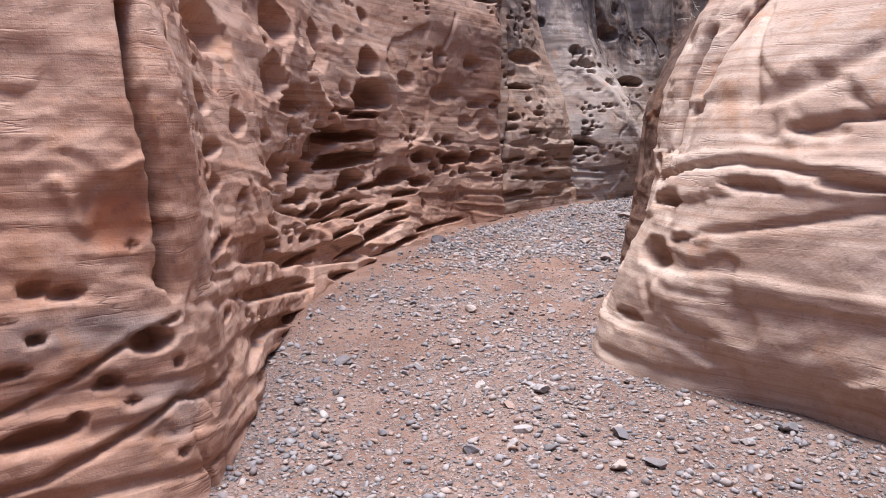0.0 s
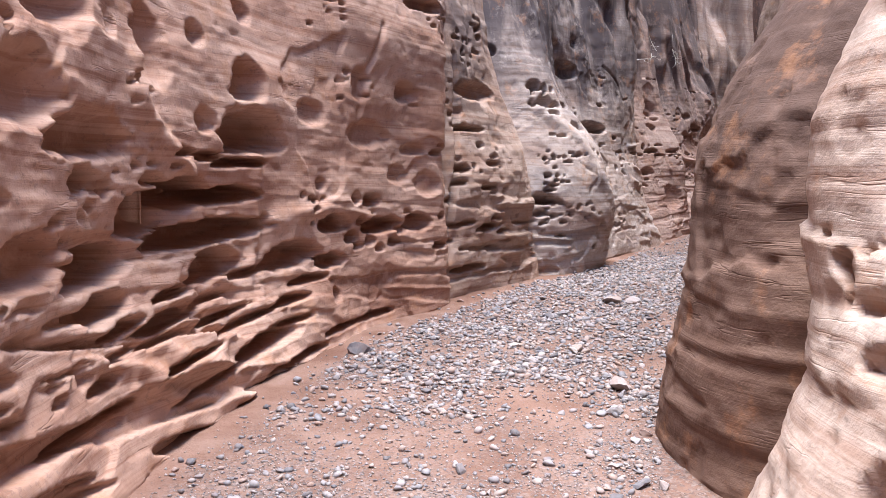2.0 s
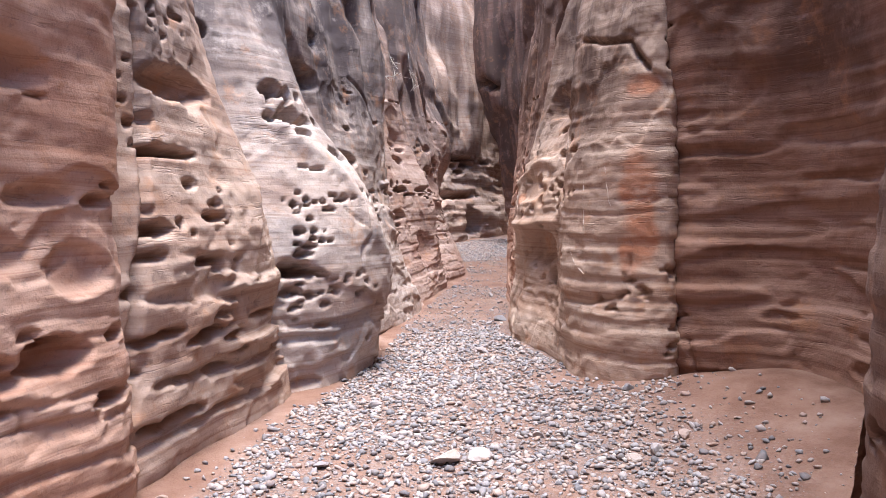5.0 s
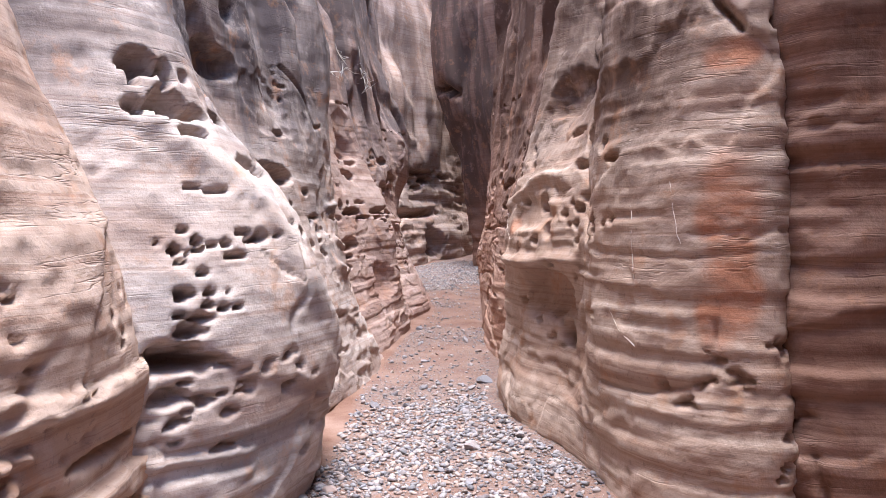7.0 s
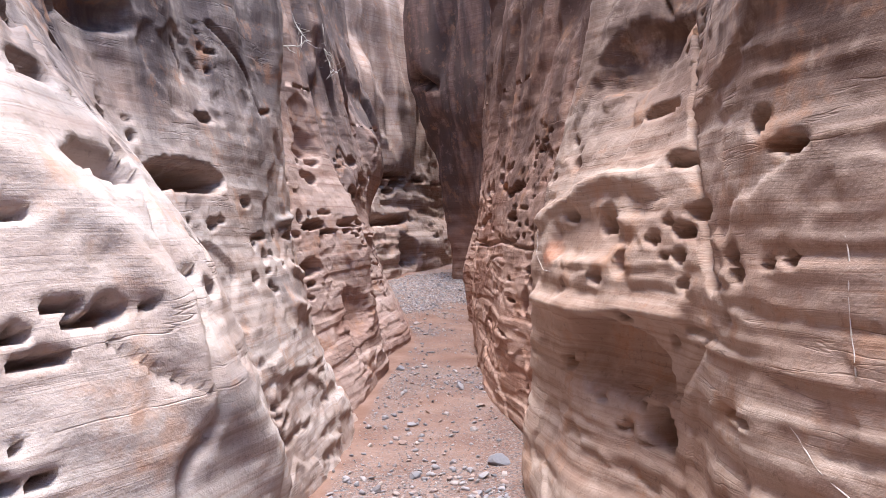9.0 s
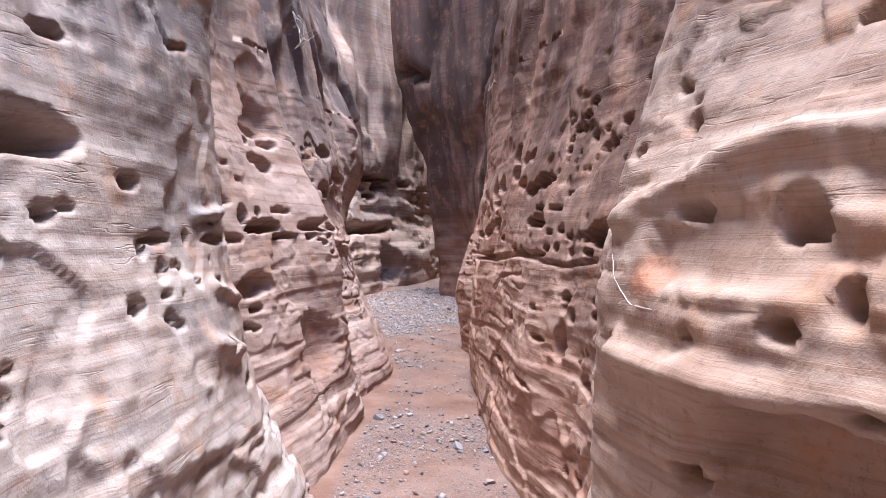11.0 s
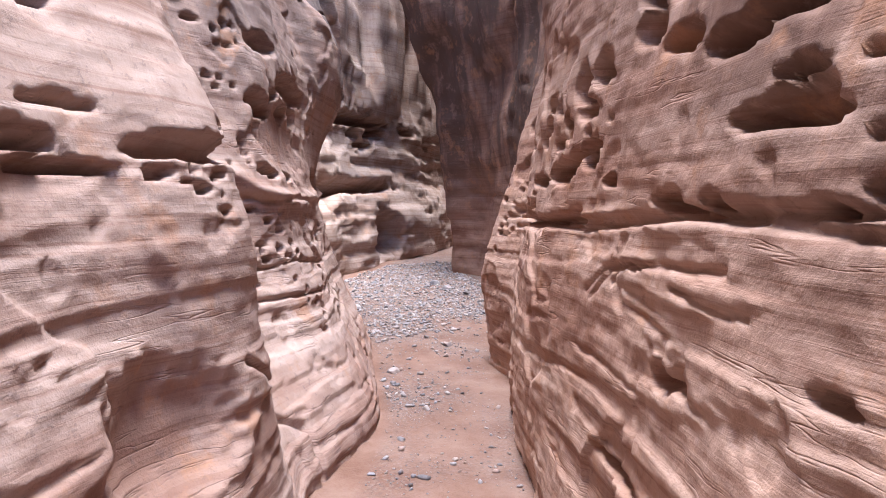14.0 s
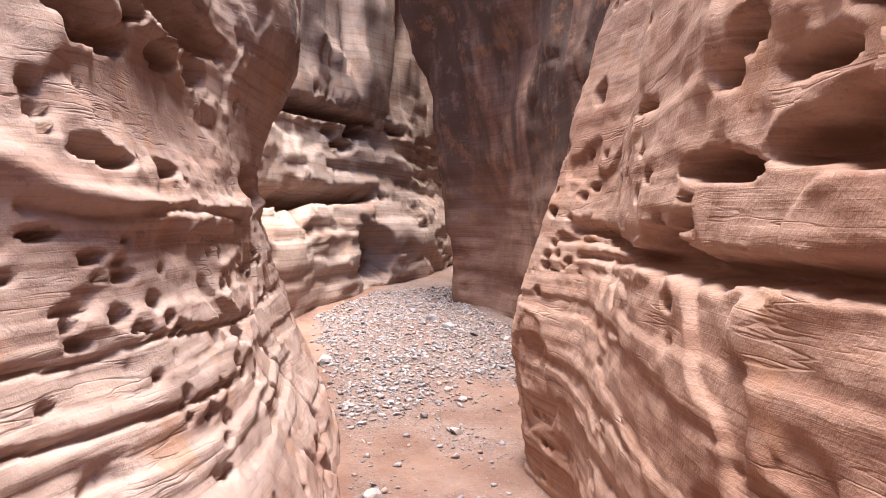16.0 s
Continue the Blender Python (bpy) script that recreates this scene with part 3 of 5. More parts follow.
HOLES_RIGHT_FAR_D = [
    (6.82, 16.38, 1.86, 0.048, 0.014, 0.08), (6.68, 16.28, 1.5, 0.058, 0.031, 0.12), (7.3, 17.52, 1.26, 0.112, 0.043, 0.06), (6.86, 16.78, 1.4, 0.081, 0.022, 0.06),
    (7.57, 17.67, 2.3, 0.163, 0.046, 0.08), (7.13, 17, 2, 0.147, 0.041, 0.06), (6.6, 15.87, 1.86, 0.285, 0.07, 0.25), (6.64, 16.01, 1.77, 0.076, 0.021, 0.12),
    (6.63, 16.26, 1.23, 0.082, 0.124, 0.1), (6.66, 16.25, 1.44, 0.05, 0.049, 0.1), (8.13, 18.89, 1.95, 0.11, 0.054, 0.2), (8.38, 19.31, 1.91, 0.183, 0.034, 0.2),
    (8.01, 18.65, 1.98, 0.076, 0.047, 0.18), (8.06, 18.75, 1.95, 0.058, 0.027, 0.14), (8.14, 18.85, 2.18, 0.075, 0.043, 0.2),
]
HOLES_RIGHT_FAR_E = [
    (8.08, 18.75, 2.13, 0.059, 0.044, 0.16), (8.37, 19.23, 2.21, 0.108, 0.046, 0.16), (8.2, 18.98, 2.09, 0.124, 0.031, 0.15), (8.41, 19.31, 2.13, 0.09, 0.044, 0.12),
    (8.89, 19.97, 2.16, 0.165, 0.019, 0.08), (8.57, 19.62, 1.73, 0.229, 0.05, 0.1), (8.16, 19, 1.7, 0.194, 0.017, 0.06), (9.87, 21.08, 2.45, 0.069, 0.064, 0.1),
    (8, 18.69, 1.72, 0.057, 0.019, 0.06), (7.99, 18.6, 1.99, 0.042, 0.031, 0.14), (9.92, 21.39, 2.18, 0.116, 0.047, 0.06), (8.36, 19.19, 2.3, 0.092, 0.038, 0.14),
    (8.47, 19.47, 1.79, 0.066, 0.017, 0.06),
]
HOLES_RIGHT_FAR = HOLES_RIGHT_FAR_A + HOLES_RIGHT_FAR_B + HOLES_RIGHT_FAR_C + HOLES_RIGHT_FAR_D + HOLES_RIGHT_FAR_E
HOLES_RIGHT_END = [
    (12.19, 26.43, 5.24, 0.185, 0.114, 0.297), (12.06, 26.77, 5.37, 0.219, 0.132, 0.343),
]

# ---- clefts and ribs: points along them, half width, depth (a rib stands out) ----
CLEFTS_LEFT_NEAR_A = [
    ([(-1.18, 3.03, 1.73), (-1.16, 3.01, 1.41), (-1.12, 3.02, 1.18), (-1.09, 3.03, 1.03), (-1.06, 3.02, 0.77), (-1.03, 3.05, 0.61)], 0.035, 0.2),
    ([(-1.02, 3.04, 0.52), (-1.15, 2.91, 0.48), (-1.34, 2.76, 0.35), (-1.52, 2.58, 0.26)], 0.018, 0.05),
    ([(-1, 3.69, 0.11), (-1.01, 2.97, 0.21), (-1.22, 2.78, 0.09), (-1.4, 2.62, 0.02), (-1.51, 2.52, 0.01)], 0.022, 0.05),
    ([(-1.4, 2.84, 1.06), (-1.32, 2.87, 0.89), (-1.27, 2.92, 1.03), (-1.18, 2.97, 1.11), (-1.11, 3.03, 1.16)], 0.014, -0.03),
    ([(-1.24, 7.43, 2.12), (-1.19, 7.33, 1.71), (-1.1, 7.66, 1.42), (-1.06, 7.82, 1.32)], 0.042, -0.06),
]
CLEFTS_LEFT_NEAR_B = [
    ([(-0.08, 9.7, 1.64), (-0, 9.84, 2.21), (0.12, 10.02, 2.65)], 0.041, 0.03),
    ([(-0.74, 8.57, 1.45), (-0.76, 8.55, 1.18), (-0.74, 8.57, 0.86), (-0.77, 8.46, 0.7)], 0.043, -0.05),
    ([(-1.22, 6.56, 0.59), (-1.12, 7.04, 0.47), (-0.93, 7.43, 0.25), (-0.66, 8.08, 0.06), (-0.35, 9, -0.06), (0.31, 10.1, -0.11)], 0.034, -0.05),
    ([(-1.19, 6.5, 0.48), (-1.12, 6.88, 0.39), (-0.93, 7.24, 0.16), (-0.68, 7.87, -0.05)], 0.027, -0.05),
    ([(-0.69, 8.68, 1), (-0.51, 8.98, 1.06), (-0.23, 9.43, 1.08), (0.1, 9.93, 0.98), (0.5, 10.43, 0.71)], 0.042, -0.04),
]
CLEFTS_LEFT_NEAR = CLEFTS_LEFT_NEAR_A + CLEFTS_LEFT_NEAR_B
CLEFTS_LEFT_MID = [
    ([(0.92, 11.44, 2.65), (0.99, 11.41, 2.15), (0.93, 11.23, 1.42), (0.87, 11.1, 0.88), (0.85, 11.08, 0.5)], 0.05, 0.1),
    ([(1.41, 12.06, 2.25), (1.48, 12.07, 2.08), (1.53, 12.07, 1.93)], 0.016, 0.03),
]
CLEFTS_LEFT_NOSE_A = [
    ([(2.24, 13.13, 2.22), (2.76, 13.23, 1.91), (3.08, 13.25, 1.42), (3.37, 13.55, 0.99)], 0.08, -0.05),
    ([(3.68, 15.93, 3.06), (3.76, 15.97, 2.92), (3.75, 15.94, 2.83)], 0.017, 0.05),
    ([(4.03, 16.29, 3.3), (4.37, 16.58, 2.98), (4.46, 16.64, 2.74), (4.61, 16.83, 2.79)], 0.02, 0.05),
    ([(2.75, 13.09, 1.59), (2.87, 13.13, 1.51), (3.01, 13.19, 1.41)], 0.005, 0.02),
    ([(4.66, 16.74, 1.95), (4.87, 17.08, 2)], 0.021, -0.05),
]
CLEFTS_LEFT_NOSE_B = [
    ([(4.73, 16.74, 1.6), (5.04, 17.25, 1.51)], 0.022, -0.04),
    ([(4.63, 16.47, 1.32), (4.87, 16.82, 1.26)], 0.027, -0.06),
]
CLEFTS_LEFT_NOSE = CLEFTS_LEFT_NOSE_A + CLEFTS_LEFT_NOSE_B
CLEFTS_LEFT_FAR = [
    ([(6.53, 18.84, 1.18), (7.22, 19.87, 0.59), (7.27, 19.7, 0.18)], 0.025, 0.04),
    ([(6.97, 20.42, 1.97), (7.25, 20.57, 1.87), (7.78, 21.16, 1.81), (8.77, 23.02, 1.92)], 0.039, -0.06),
    ([(7.14, 20.49, 1.84), (7.36, 20.62, 1.81), (7.73, 21.08, 1.84), (8.33, 22.2, 1.82)], 0.024, 0.035),
    ([(6.94, 20.14, 1.26), (7.17, 20.3, 1.23), (7.45, 20.49, 1.24), (7.89, 21.01, 1.21)], 0.012, 0.035),
    ([(6.95, 20.22, 1.44), (7.23, 20.42, 1.42), (7.56, 20.67, 1.45), (8.33, 21.94, 1.35)], 0.011, 0.03),
]
CLEFTS_FAR_END = [
    ([(12.41, 28.78, 5.12), (12.51, 28.8, 4.47), (12.39, 28.71, 4.14)], 0.053, 0.2),
    ([(11.65, 28.16, 4.39), (12.22, 28.61, 4.27), (12.43, 28.74, 4.15)], 0.068, -0.1),
]
CLEFTS_RIGHT_NEAR_A = [
    ([(1.56, 4.96, 1.38), (1.73, 4.34, 1.43), (1.92, 4.15, 1.51), (2.19, 3.99, 1.69)], 0.057, 0.035),
    ([(1.29, 4.48, 0.63), (1.54, 4.13, 0.72), (1.79, 3.88, 0.79), (2.07, 3.66, 0.88)], 0.029, 0.035),
    ([(1.36, 5.03, 0.97), (1.58, 4.28, 1.08), (1.77, 4.01, 1.05), (2.08, 3.69, 0.99)], 0.036, 0.05),
    ([(1.8, 4.12, 1.29), (1.97, 3.95, 1.33), (2.12, 3.81, 1.34)], 0.025, 0.05),
    ([(1.25, 4.42, 0.32), (1.47, 4.18, 0.2), (1.64, 4.06, 0.11), (1.83, 3.87, 0.08), (2.09, 3.57, 0.04)], 0.084, -0.06),
]
CLEFTS_RIGHT_NEAR_B = [
    ([(1.93, 4.8, 1.96), (1.79, 4.55, 1.66), (1.71, 4.39, 1.43)], 0.028, 0.035),
    ([(1.67, 5.07, 1.85), (1.54, 5.07, 1.53), (1.44, 5, 1.18)], 0.053, 0.1),
    ([(1.29, 4.9, 0.83), (1.34, 4.58, 0.87), (1.3, 4.55, 0.76)], 0.035, 0.05),
]
CLEFTS_RIGHT_NEAR = CLEFTS_RIGHT_NEAR_A + CLEFTS_RIGHT_NEAR_B
CLEFTS_RIGHT_ALCOVE = [
    ([(5, 11.4, 0.52), (5.01, 11.34, 0.31)], 0.024, 0.04),
]
CLEFTS_RIGHT_PILLAR_A = [
    ([(4.91, 12.56, 3.08), (4.79, 11.88, 2.96), (4.85, 11.67, 2.7)], 0.034, 0.08),
    ([(4.71, 11.77, 1.17), (4.69, 11.78, 0.87), (4.64, 12.2, 0.74), (4.71, 12.62, 0.74)], 0.025, 0.03),
    ([(5.82, 13.71, 2.96), (5.45, 13.45, 2.51), (5.29, 13.39, 2.28), (5.1, 13.22, 1.94), (5.03, 13.15, 1.74), (4.91, 13, 1.6)], 0.031, 0.13),
    ([(5.08, 13.25, 1.4), (4.92, 13.03, 1.4), (5.1, 13.26, 1.2), (5.16, 13.39, 1.03)], 0.016, 0.035),
    ([(5.58, 14.82, 1.41), (5.28, 14.07, 1.41), (5.2, 13.67, 1.45), (5.09, 13.29, 1.44)], 0.037, -0.07),
]
CLEFTS_RIGHT_PILLAR_B = [
    ([(5.72, 14.95, 1.92), (5.52, 14.35, 2.03), (5.46, 14.03, 2.1), (5.32, 13.62, 2.07)], 0.035, -0.06),
]
CLEFTS_RIGHT_PILLAR = CLEFTS_RIGHT_PILLAR_A + CLEFTS_RIGHT_PILLAR_B
CLEFTS_RIGHT_FAR_A = [
    ([(7.36, 16.95, 2.87), (7.21, 16.82, 2.5)], 0.011, 0.04),
    ([(7.14, 17.19, 1.59), (7.64, 18.02, 1.56), (7.74, 18.25, 1.4)], 0.013, 0.02),
    ([(9.59, 20.97, 1.63), (7.34, 17.48, 1.75), (6.78, 16.41, 1.69), (6.55, 15.87, 1.72)], 0.02, 0.035),
    ([(7.32, 17.51, 1.52), (7.13, 17.21, 1.49), (7.05, 17.07, 1.5)], 0.008, 0.02),
    ([(7.78, 18.31, 1.43), (7.68, 18.09, 1.54), (7.48, 17.76, 1.56)], 0.013, 0.02),
]
CLEFTS_RIGHT_FAR_B = [
    ([(9.69, 21.23, 1.72), (7.89, 18.48, 1.67), (7.2, 17.24, 1.75), (6.92, 16.7, 1.75)], 0.021, 0.05),
    ([(7.64, 18.04, 1.48), (7.62, 17.99, 1.53), (7.58, 17.91, 1.56), (7.54, 17.84, 1.55), (7.47, 17.73, 1.57)], 0.008, 0.035),
    ([(9.68, 21.1, 1.78), (8.9, 20.06, 1.69), (8.29, 19.22, 1.68), (8.02, 18.73, 1.71), (7.92, 18.52, 1.73)], 0.042, 0.09),
]
CLEFTS_RIGHT_FAR = CLEFTS_RIGHT_FAR_A + CLEFTS_RIGHT_FAR_B
CLEFTS_RIGHT_END = [
    ([(12.94, 26.81, 2.03), (13.09, 26.09, 2.01), (12.72, 24.91, 1.94)], 0.042, 0.035),
]

# ---- stains: x, y, z, half width, half height, kind (1 rust, 2 bleached, 3 grey crust) ----
STAINS_LEFT_NEAR = [
    (-1.38, 2.77, 0.5, 0.35, 0.1, 3), (-1.01, 2.96, 0.17, 0.22, 0.14, 3), (-1.2, 2.94, 0.92, 0.13, 0.13, 1), (-1.39, 2.88, 1.31, 0.25, 0.37, 2),
]
STAINS_LEFT_NOSE = [
    (4.45, 16.44, 1.83, 0.3, 0.17, 3), (4.63, 16.54, 1.45, 0.57, 0.13, 3), (2.94, 13.45, 1.98, 0.68, 0.26, 2), (3.14, 13.28, 1.33, 0.17, 0.13, 3),
    (2.2, 12.89, 1.35, 0.21, 0.13, 3), (4.19, 16.45, 3.28, 1.24, 0.7, 3), (2.66, 13.1, 1.76, 0.54, 0.39, 2), (2.77, 13.02, 0.52, 0.47, 0.24, 3),
    (4.81, 16.96, 1.97, 0.68, 0.15, 3),
]
STAINS_LEFT_FAR = [
    (5.35, 17.72, 1.11, 0.68, 0.31, 2), (7.24, 20.3, 1.12, 0.43, 0.39, 2),
]
STAINS_FAR_END = [
    (10.96, 27.4, 2.81, 1.21, 0.29, 2),
]
STAINS_RIGHT_PILLAR = [
    (4.75, 11.7, 1.68, 0.2, 0.45, 1), (4.71, 11.75, 1.17, 0.14, 0.21, 1), (4.81, 11.71, 2.57, 0.17, 0.09, 1), (5.5, 14.62, 1.69, 0.19, 0.09, 1),
    (4.77, 11.64, 1.47, 0.12, 0.42, 1),
]


# ---- rock relief ----
BED_DEPTH = RNG.uniform(-1, 1, 256)


def fbm(x, y, z, octaves=3):
    return sum(perlin(x * 2**o + 7.3 * o, y * 2**o + 3.1 * o, z * 2**o) * 0.5**o for o in range(octaves))


def relief(P, s, rows, nor, holes, clefts, seed, ledge, ledge_z, ledge_run, lumps, pits, beds, wear, dip):
    """Weathers a bare wall: lumps, bedding ledges, clefts, hollows and clusters of small pits.
    ledge: depth and spacing of the beds low on the wall; ledge_z: height where they fade; pits: how many clusters; wear: how scalloped and flaked."""
    rng = np.random.RandomState(seed)
    N = normals_of(P, nor)
    x, y, z = P[..., 0], P[..., 1], P[..., 2]
    S, R = np.meshgrid(s, rows, indexing="ij")
    k = seed * 1.7
    d = lumps * (0.09 * perlin(x * 0.8 + k, y * 0.8, z * 0.9) + 0.03 * perlin(x * 1.9 + k, y * 1.9, z * 2.6))
    # beds: a warped height, cut into soft and hard layers
    bed = z + dip * y + 0.05 * S * np.sin(k) * 0.3 + 0.05 * perlin(x * 0.5, y * 0.5 + k, z * 0.4) + 0.008 * perlin(x * 4, y * 4 + k, z * 4)
    soft = perlin(x * 0.5 + k, y * 0.5, bed / ledge[1]) + 0.45 * perlin(x * 1.3, y * 1.3 + k, bed / ledge[1] * 2.3)
    cut = smooth(0.03, 0.13, soft)
    low = 0.06 + 0.94 * (1 - smooth(ledge_z - 0.3, ledge_z + 0.25, R + 0.3 * perlin(x, y, z + k)))
    low = low * (0.2 + 0.8 * smooth(ledge_run[0], ledge_run[0] + 0.8, y) * (1 - smooth(ledge_run[1], ledge_run[1] + 0.8, y)))
    d += ledge[0] * low * cut
    fine = smooth(-0.25, 0.5, perlin(x * 0.9 + k, y * 0.9, z * 1.3 + 5))
    d += fine * (0.006 * perlin(x * 1.2, y * 1.2, bed * 19 + k) + 0.004 * perlin(x * 2, y * 2, bed * 43))
    # thin beds that stand out or back with sharp edges
    for thick, depth, shift in ((0.062, 0.016, 0.0), (0.17, 0.03, 40.0), (0.031, 0.008, 80.0)):
        u = bed / thick + 0.5 * perlin(x * 0.35 + shift, y * 0.35, 0 * x + k)
        n = np.floor(u).astype(int)
        step = smooth(0.78, 1.0, u - n)
        own, above = (BED_DEPTH[(n + a + int(shift)) & 255] for a in (0, 1))
        keep = smooth(-0.1, 0.45, perlin(x * 0.8 + shift, y * 0.8 + k, z * 0.9))
        d += beds * depth * keep * (own * (1 - step) + above * step)
    d += 0.008 * fbm(x * 6 + k, y * 6, z * 9, 4)
    # scallops: shallow scoops that meet in sharp ribs
    scoop = 0.15 + 0.85 * smooth(0.0, 0.5, perlin(x * 0.6 + k, y * 0.6, z * 0.7 + 11))
    d += wear * scoop * (0.055 * np.abs(perlin(x * 1.5 + k, y * 1.5, z * 2.2 + 3)) + 0.028 * np.abs(perlin(x * 4.2, y * 4.2 + k, z * 6.0)) + 0.014 * np.abs(perlin(x * 10, y * 10 + k, z * 15)))
    # long flutes and overhung clefts higher up
    d += smooth(2.2, 3.6, R) * (0.14 * fbm(S * 1.3 + k, R * 0.25, 0 * S) + 0.16 * smooth(0.1, 0.4, perlin(S * 1.1 + 0.35 * R, R * 0.45 + k, 0 * S + 6)))
    # joints: broken vertical cracks
    joint = np.abs(perlin(S * 0.55 + k, R * 0.22, 0 * S + 0.5) + 0.12 * perlin(S * 3, R * 3, 0 * S))
    d += 0.05 * (1 - smooth(0.0, 0.022, joint)) * smooth(0.1, 0.5, perlin(S * 0.4, R * 0.5 + k, 0 * S + 3))
    # flakes: plates spalled off with a sharp edge
    plate = perlin(S * 0.9 + k, R * 1.1, 0 * S + 9) + 0.25 * perlin(S * 4, R * 4 + k, 0 * S)
    d += 0.024 * smooth(0.28, 0.31, plate)
    chip = perlin(S * 2.6 + k, R * 3.2, 0 * S + 19) + 0.3 * perlin(S * 9, R * 9 + k, 0 * S)
    d += 0.011 * smooth(0.38, 0.42, chip)
    warp = 0.2 * perlin(x * 7 + k, y * 7, z * 7) + 0.1 * perlin(x * 19 + k, y * 19, z * 19)
    # clefts and ribs that run along a drawn line
    for points, half, depth in clefts:
        at = []
        for q in points:
            i, j = np.unravel_index(np.argmin((x - q[0]) ** 2 + (y - q[1]) ** 2 + 4 * (z - q[2]) ** 2), x.shape)
            at.append((s[i], rows[j]))
        at = np.array(at)
        best = np.full(d.shape, 9.0)
        for (sa, ra), (sb, rb) in zip(at, at[1:]):
            length = max((sb - sa) ** 2 + (rb - ra) ** 2, 1e-6)
            t = np.clip(((S - sa) * (sb - sa) + (R - ra) * (rb - ra)) / length, 0, 1)
            best = np.minimum(best, np.hypot(S - sa - t * (sb - sa), R - ra - t * (rb - ra)))
        q = best / (max(half, 0.012) * (1 + 2.0 * warp) * (1 + 0.5 * perlin(x * 2.3, y * 2.3 + k, z * 2.3)))
        d += depth * ((1 - smooth(0.15, 1.15, q)) if depth > 0 else np.exp(-0.5 * (q / 1.1) ** 2))
    red = np.zeros_like(d)
    todo = list(holes)
    # small pits gather along soft beds
    for _ in range(pits):
        i = rng.randint(0, len(s))
        r0 = rng.uniform(0.25, 3.0)
        for _ in range(rng.randint(4, 12)):
            a = int(np.clip(i + rng.normal(0, 0.18) / 0.022, 0, len(s) - 1))
            b = int(np.clip(np.searchsorted(rows, r0 + rng.normal(0, 0.09)), 2, len(rows) - 2))
            w = rng.uniform(0.012, 0.034)
            if P[a, b, 1] < 3.3:
                continue
            todo.append((*P[a, b], w * rng.uniform(1.0, 2.0), w * rng.uniform(0.6, 1.0), w * 2.0))
    hollow = np.zeros_like(d)
    for hx, hy, hz, rh, rv, dep in todo:
        near = (x - hx) ** 2 + (y - hy) ** 2 + 4 * (z - hz) ** 2
        i, j = np.unravel_index(np.argmin(near), near.shape)
        a0, a1 = np.searchsorted(s, [s[i] - 2.1 * rh, s[i] + 2.1 * rh])
        b0, b1 = np.searchsorted(rows, [rows[j] - 2.6 * rv, rows[j] + 2.2 * rv])
        if a1 <= a0 or b1 <= b0:
            continue
        u = (s[a0:a1, None] - s[i]) / rh
        v = (rows[None, b0:b1] - rows[j]) / rv
        v = np.where(v < 0, v * 1.12, v * 0.95) + 0.18 * u * u
        q = np.sqrt(u * u + v * v) * (1 + warp[a0:a1, b0:b1])
        # sharp brow above, gentler sill below
        broad = smooth(0.1, 0.28, rv)
        rim = np.where(v > 0, 0.55, 0.8) + 0.35 * broad
        t = np.clip((1.12 - q) / rim, 0, 1)
        t = t + (smooth(0, 1, t) - t) * (0.5 + 0.5 * broad)
        shape = (1.3 - 0.55 * broad) * dep * (1 - (1 - t) ** 2.6)
        hollow[a0:a1, b0:b1] = np.maximum(hollow[a0:a1, b0:b1], shape)
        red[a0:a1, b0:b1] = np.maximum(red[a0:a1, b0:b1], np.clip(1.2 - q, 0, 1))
    d = d * (1 - 0.6 * np.clip(hollow / 0.08, 0, 1)) + hollow
    below = smooth(-0.3, 0.0, rows)[None]
    return P + N * (d * (0.4 + 0.6 * below))[..., None], red, R


def run_steps(stations, fine):
    """Distances along a wall: fine where the canyon is walked, coarse behind the start."""
    st = np.array(stations, float)
    d = np.concatenate([[0], np.cumsum(np.hypot(*np.diff(st[:, :2], axis=0).T))])
    out, at = [0.0], 0.0
    while at < d[-1]:
        at += fine if np.interp(at, d, st[:, 1]) > 1.6 else 0.12
        out.append(min(at, d[-1]))
    return np.array(out)


def wall_surface(stations, side, fine, rows):
    """wall_grid on uneven steps."""
    st = np.array(stations, float)
    base, s0, n0 = wall_grid(stations, side, 0.02, rows)
    s = run_steps(stations, fine)
    s = s[s <= s0[-1]]
    P = np.stack([np.stack([np.interp(s, s0, base[:, j, a]) for a in range(3)], 1) for j in range(len(rows))], 1)
    nor = np.stack([np.interp(s, s0, n0[:, a]) for a in (0, 1)], 1)
    return P, s, nor / np.linalg.norm(nor, axis=1)[:, None]


# ---- materials ----
def node(nt, kind, **inputs):
    n = nt.nodes.new(kind)
    for key, value in inputs.items():
        n.inputs[key.replace("_", " ")].default_value = value
    return n


def noise_node(nt, vec, scale, detail=4, rough=0.55, stretch=None):
    if stretch:
        mp = nt.nodes.new("ShaderNodeMapping")
        mp.inputs["Scale"].default_value = stretch
        nt.links.new(vec, mp.inputs["Vector"])
        vec = mp.outputs["Vector"]
    n = node(nt, "ShaderNodeTexNoise", Scale=scale, Detail=detail, Roughness=rough)
    nt.links.new(vec, n.inputs["Vector"])
    return n.outputs["Fac"]


def ramp(nt, fac, stops):
    n = nt.nodes.new("ShaderNodeValToRGB")
    e = n.color_ramp.elements
    while len(e) < len(stops):
        e.new(0.5)
    for el, (at, col) in zip(e, stops):
        el.position, el.color = at, (*col, 1) if len(col) == 3 else col
    nt.links.new(fac, n.inputs["Fac"])
    return n.outputs["Color"]


